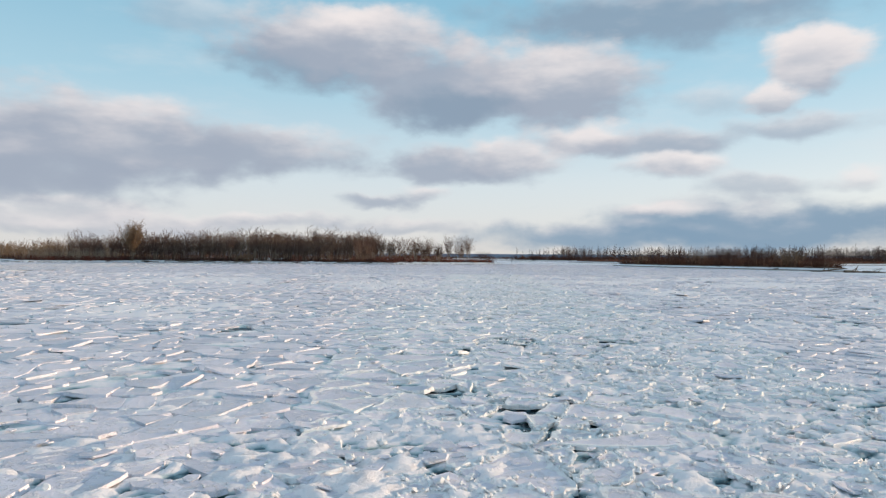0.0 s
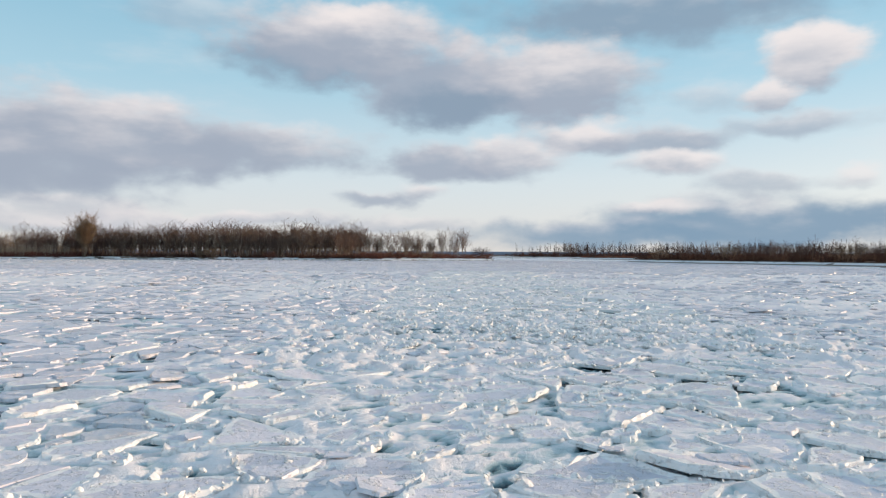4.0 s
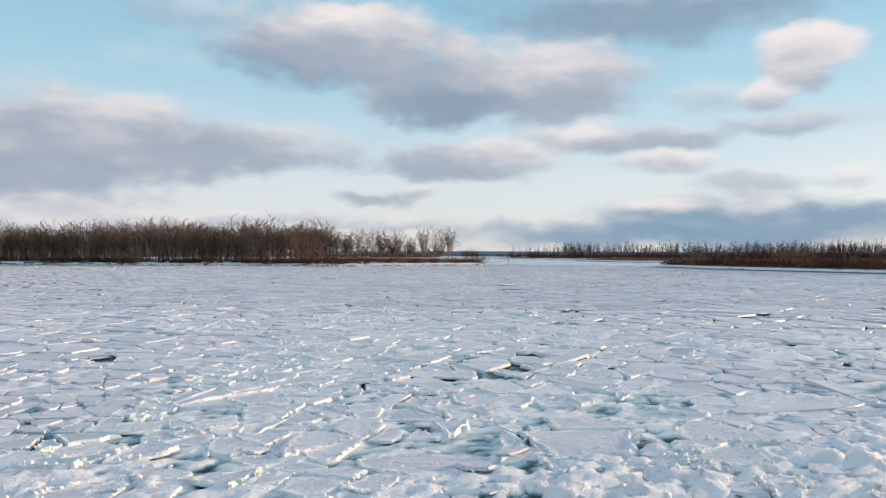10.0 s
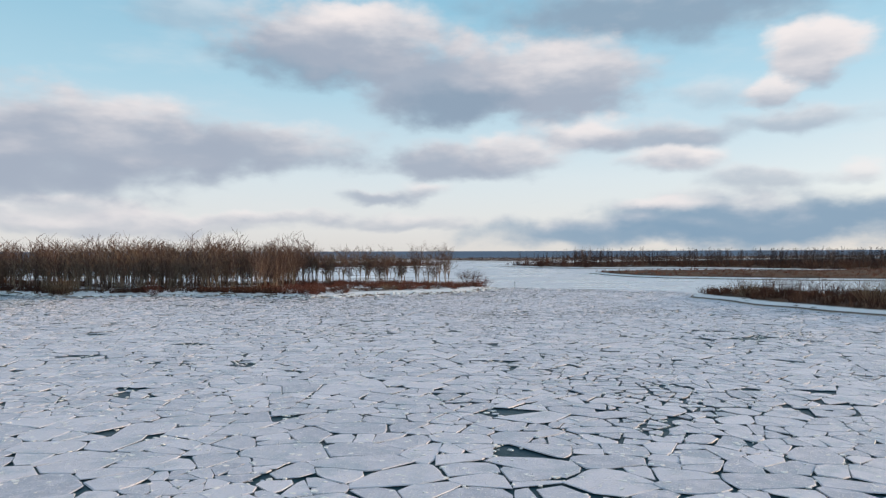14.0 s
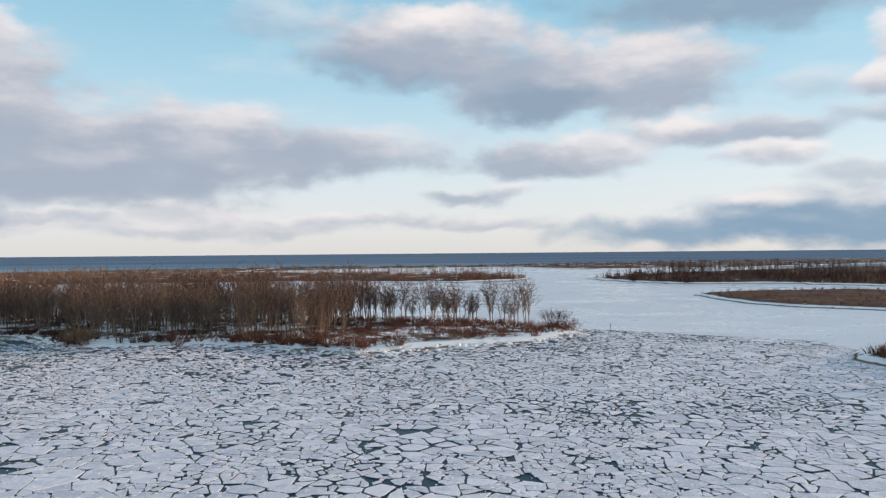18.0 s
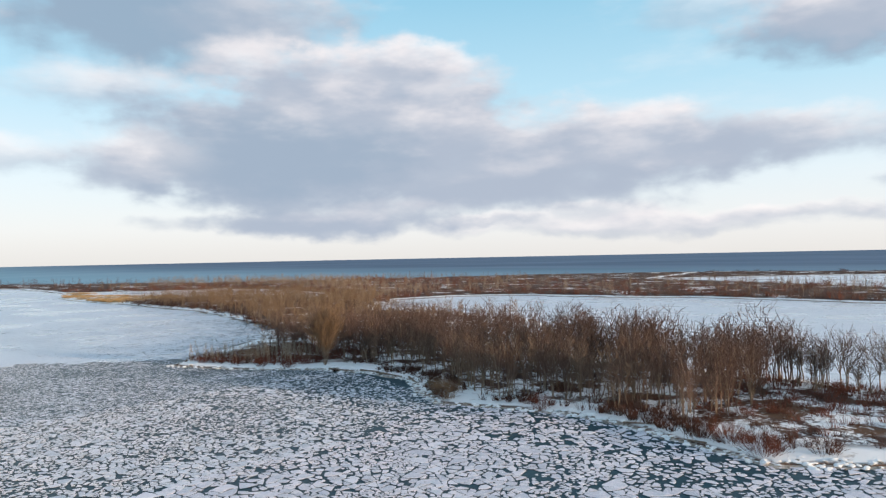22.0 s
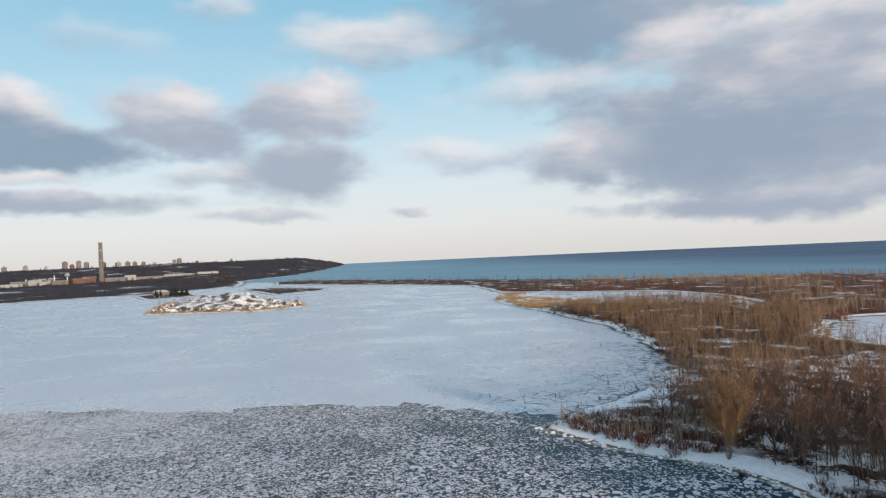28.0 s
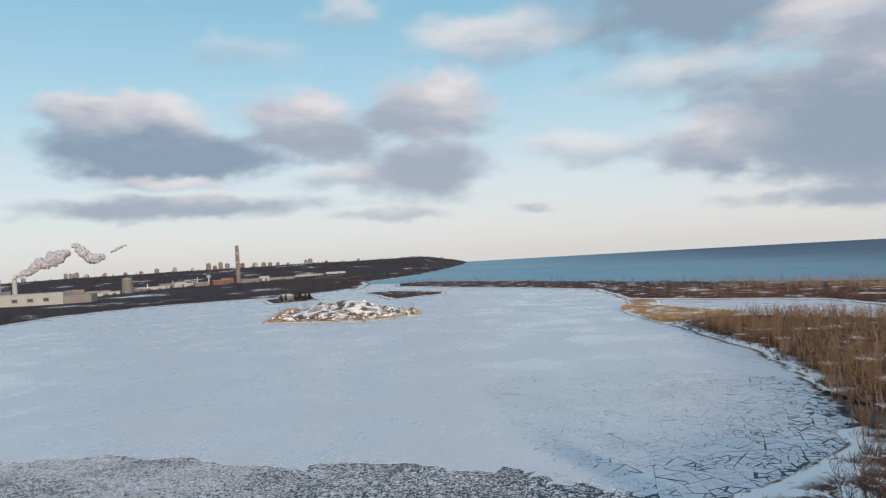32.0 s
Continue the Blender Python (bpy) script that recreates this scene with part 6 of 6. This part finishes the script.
def snow_path():
    """The packed snow track that climbs from the spit into the wood."""
    r = random.Random(2)
    line = [Vector((-182, 390, 0)), Vector((-172, 394, 0)), Vector((-158, 396, 0)), Vector((-143, 394, 0)), Vector((-130, 388, 0)), Vector((-116, 382, 0)), Vector((-100, 384, 0)), Vector((-80, 387, 0)), Vector((-58, 386, 0))]
    verts, faces = [], []
    for i, p in enumerate(line):
        way = (line[min(i + 1, len(line) - 1)] - line[max(i - 1, 0)]).normalized()
        side = Vector((-way.y, way.x, 0))
        half = max(1.0, 5.6 - 0.85 * i) + r.uniform(-0.4, 0.4)
        for s in (-1, -0.55, 0, 0.55, 1):
            q = p + side * half * s
            verts.append((q.x, q.y, shore_z(q.x, q.y) + (0.16 if abs(s) < 0.8 else -0.1)))
    for i in range(len(line) - 1):
        for k in range(4):
            a = i * 5 + k
            faces.append((a, a + 1, a + 6, a + 5))
    tagged(new("snow_path", mesh_of("snow_path", verts, faces, SNOW, True)), "trodden snow track along the island's bank", "path", kind="structure")


snow_path()


def bank(name, seed, count, size, mat, label, category, reach):
    """Stones or snow lumps along the island's ice edge."""
    r = random.Random(seed)
    lumps = [ice_lump(r) for _ in range(8)]
    pile = Pile()
    front = ISLAND[:18]
    for _ in range(count):
        i = r.randrange(len(front) - 1)
        (ax, ay), (bx, by) = front[i], front[i + 1]
        f = r.random()
        x, y = ax + (bx - ax) * f + r.gauss(0, reach), ay + (by - ay) * f + abs(r.gauss(0, reach)) - 0.4
        s = r.uniform(*size)
        v, q = lumps[r.randrange(8)]
        pile.add([(a * s * 1.4, b * s * 1.4, c * s) for a, b, c in v], q, 0, x, y, max(0.02, shore_z(x, y)) + 0.05)
    pile.done(name, mat, label, category)


bank("shore_stones", 41, 320, (0.25, 0.8), STONE, "brown shore stones along the ice edge", "stones", 1.2)
bank("snow_lumps", 42, 460, (0.4, 1.3), SNOW, "heaped snow lumps along the island's edge", "snow", 1.6)

# tall pale posts and a marker by the channel
post = tagged(new("channel_marker"), "slim white marker post frozen in by the island's point", "post")
post.location = (36, 418, -0.2)
w = Wood()
w.tube([Vector((0, 0, 0)), Vector((0, 0, 2.6))], [0.16, 0.13], 10)
part("pole", w.mesh("pole", PALE_WALL), post)
w = Wood()
w.tube([Vector((0, 0, 2.5)), Vector((0, 0, 3.1))], [0.26, 0.2], 10)
part("cap", w.mesh("cap", ROOF), post)

# the two slim poplars and lone trees that stand clear on the far shore
LOMBARDY = tree_kind("slender_poplar", *bare_tree(301, 15, 1, 0.10, 5, 14, 4, 0.12, 0.06, 5), BARK, TWIG, "slender columnar poplar standing clear on the far shore")
tagged(LOMBARDY, group="slender poplars on the far shore")
LOMBARDY.matrix_world = pose(132, 822, 1.2)
copy_thing(LOMBARDY, pose(138, 826, 1.2, 0, 0, 90))
copy_thing(LOMBARDY, pose(146, 835, 1.2, 0, 0, 200))
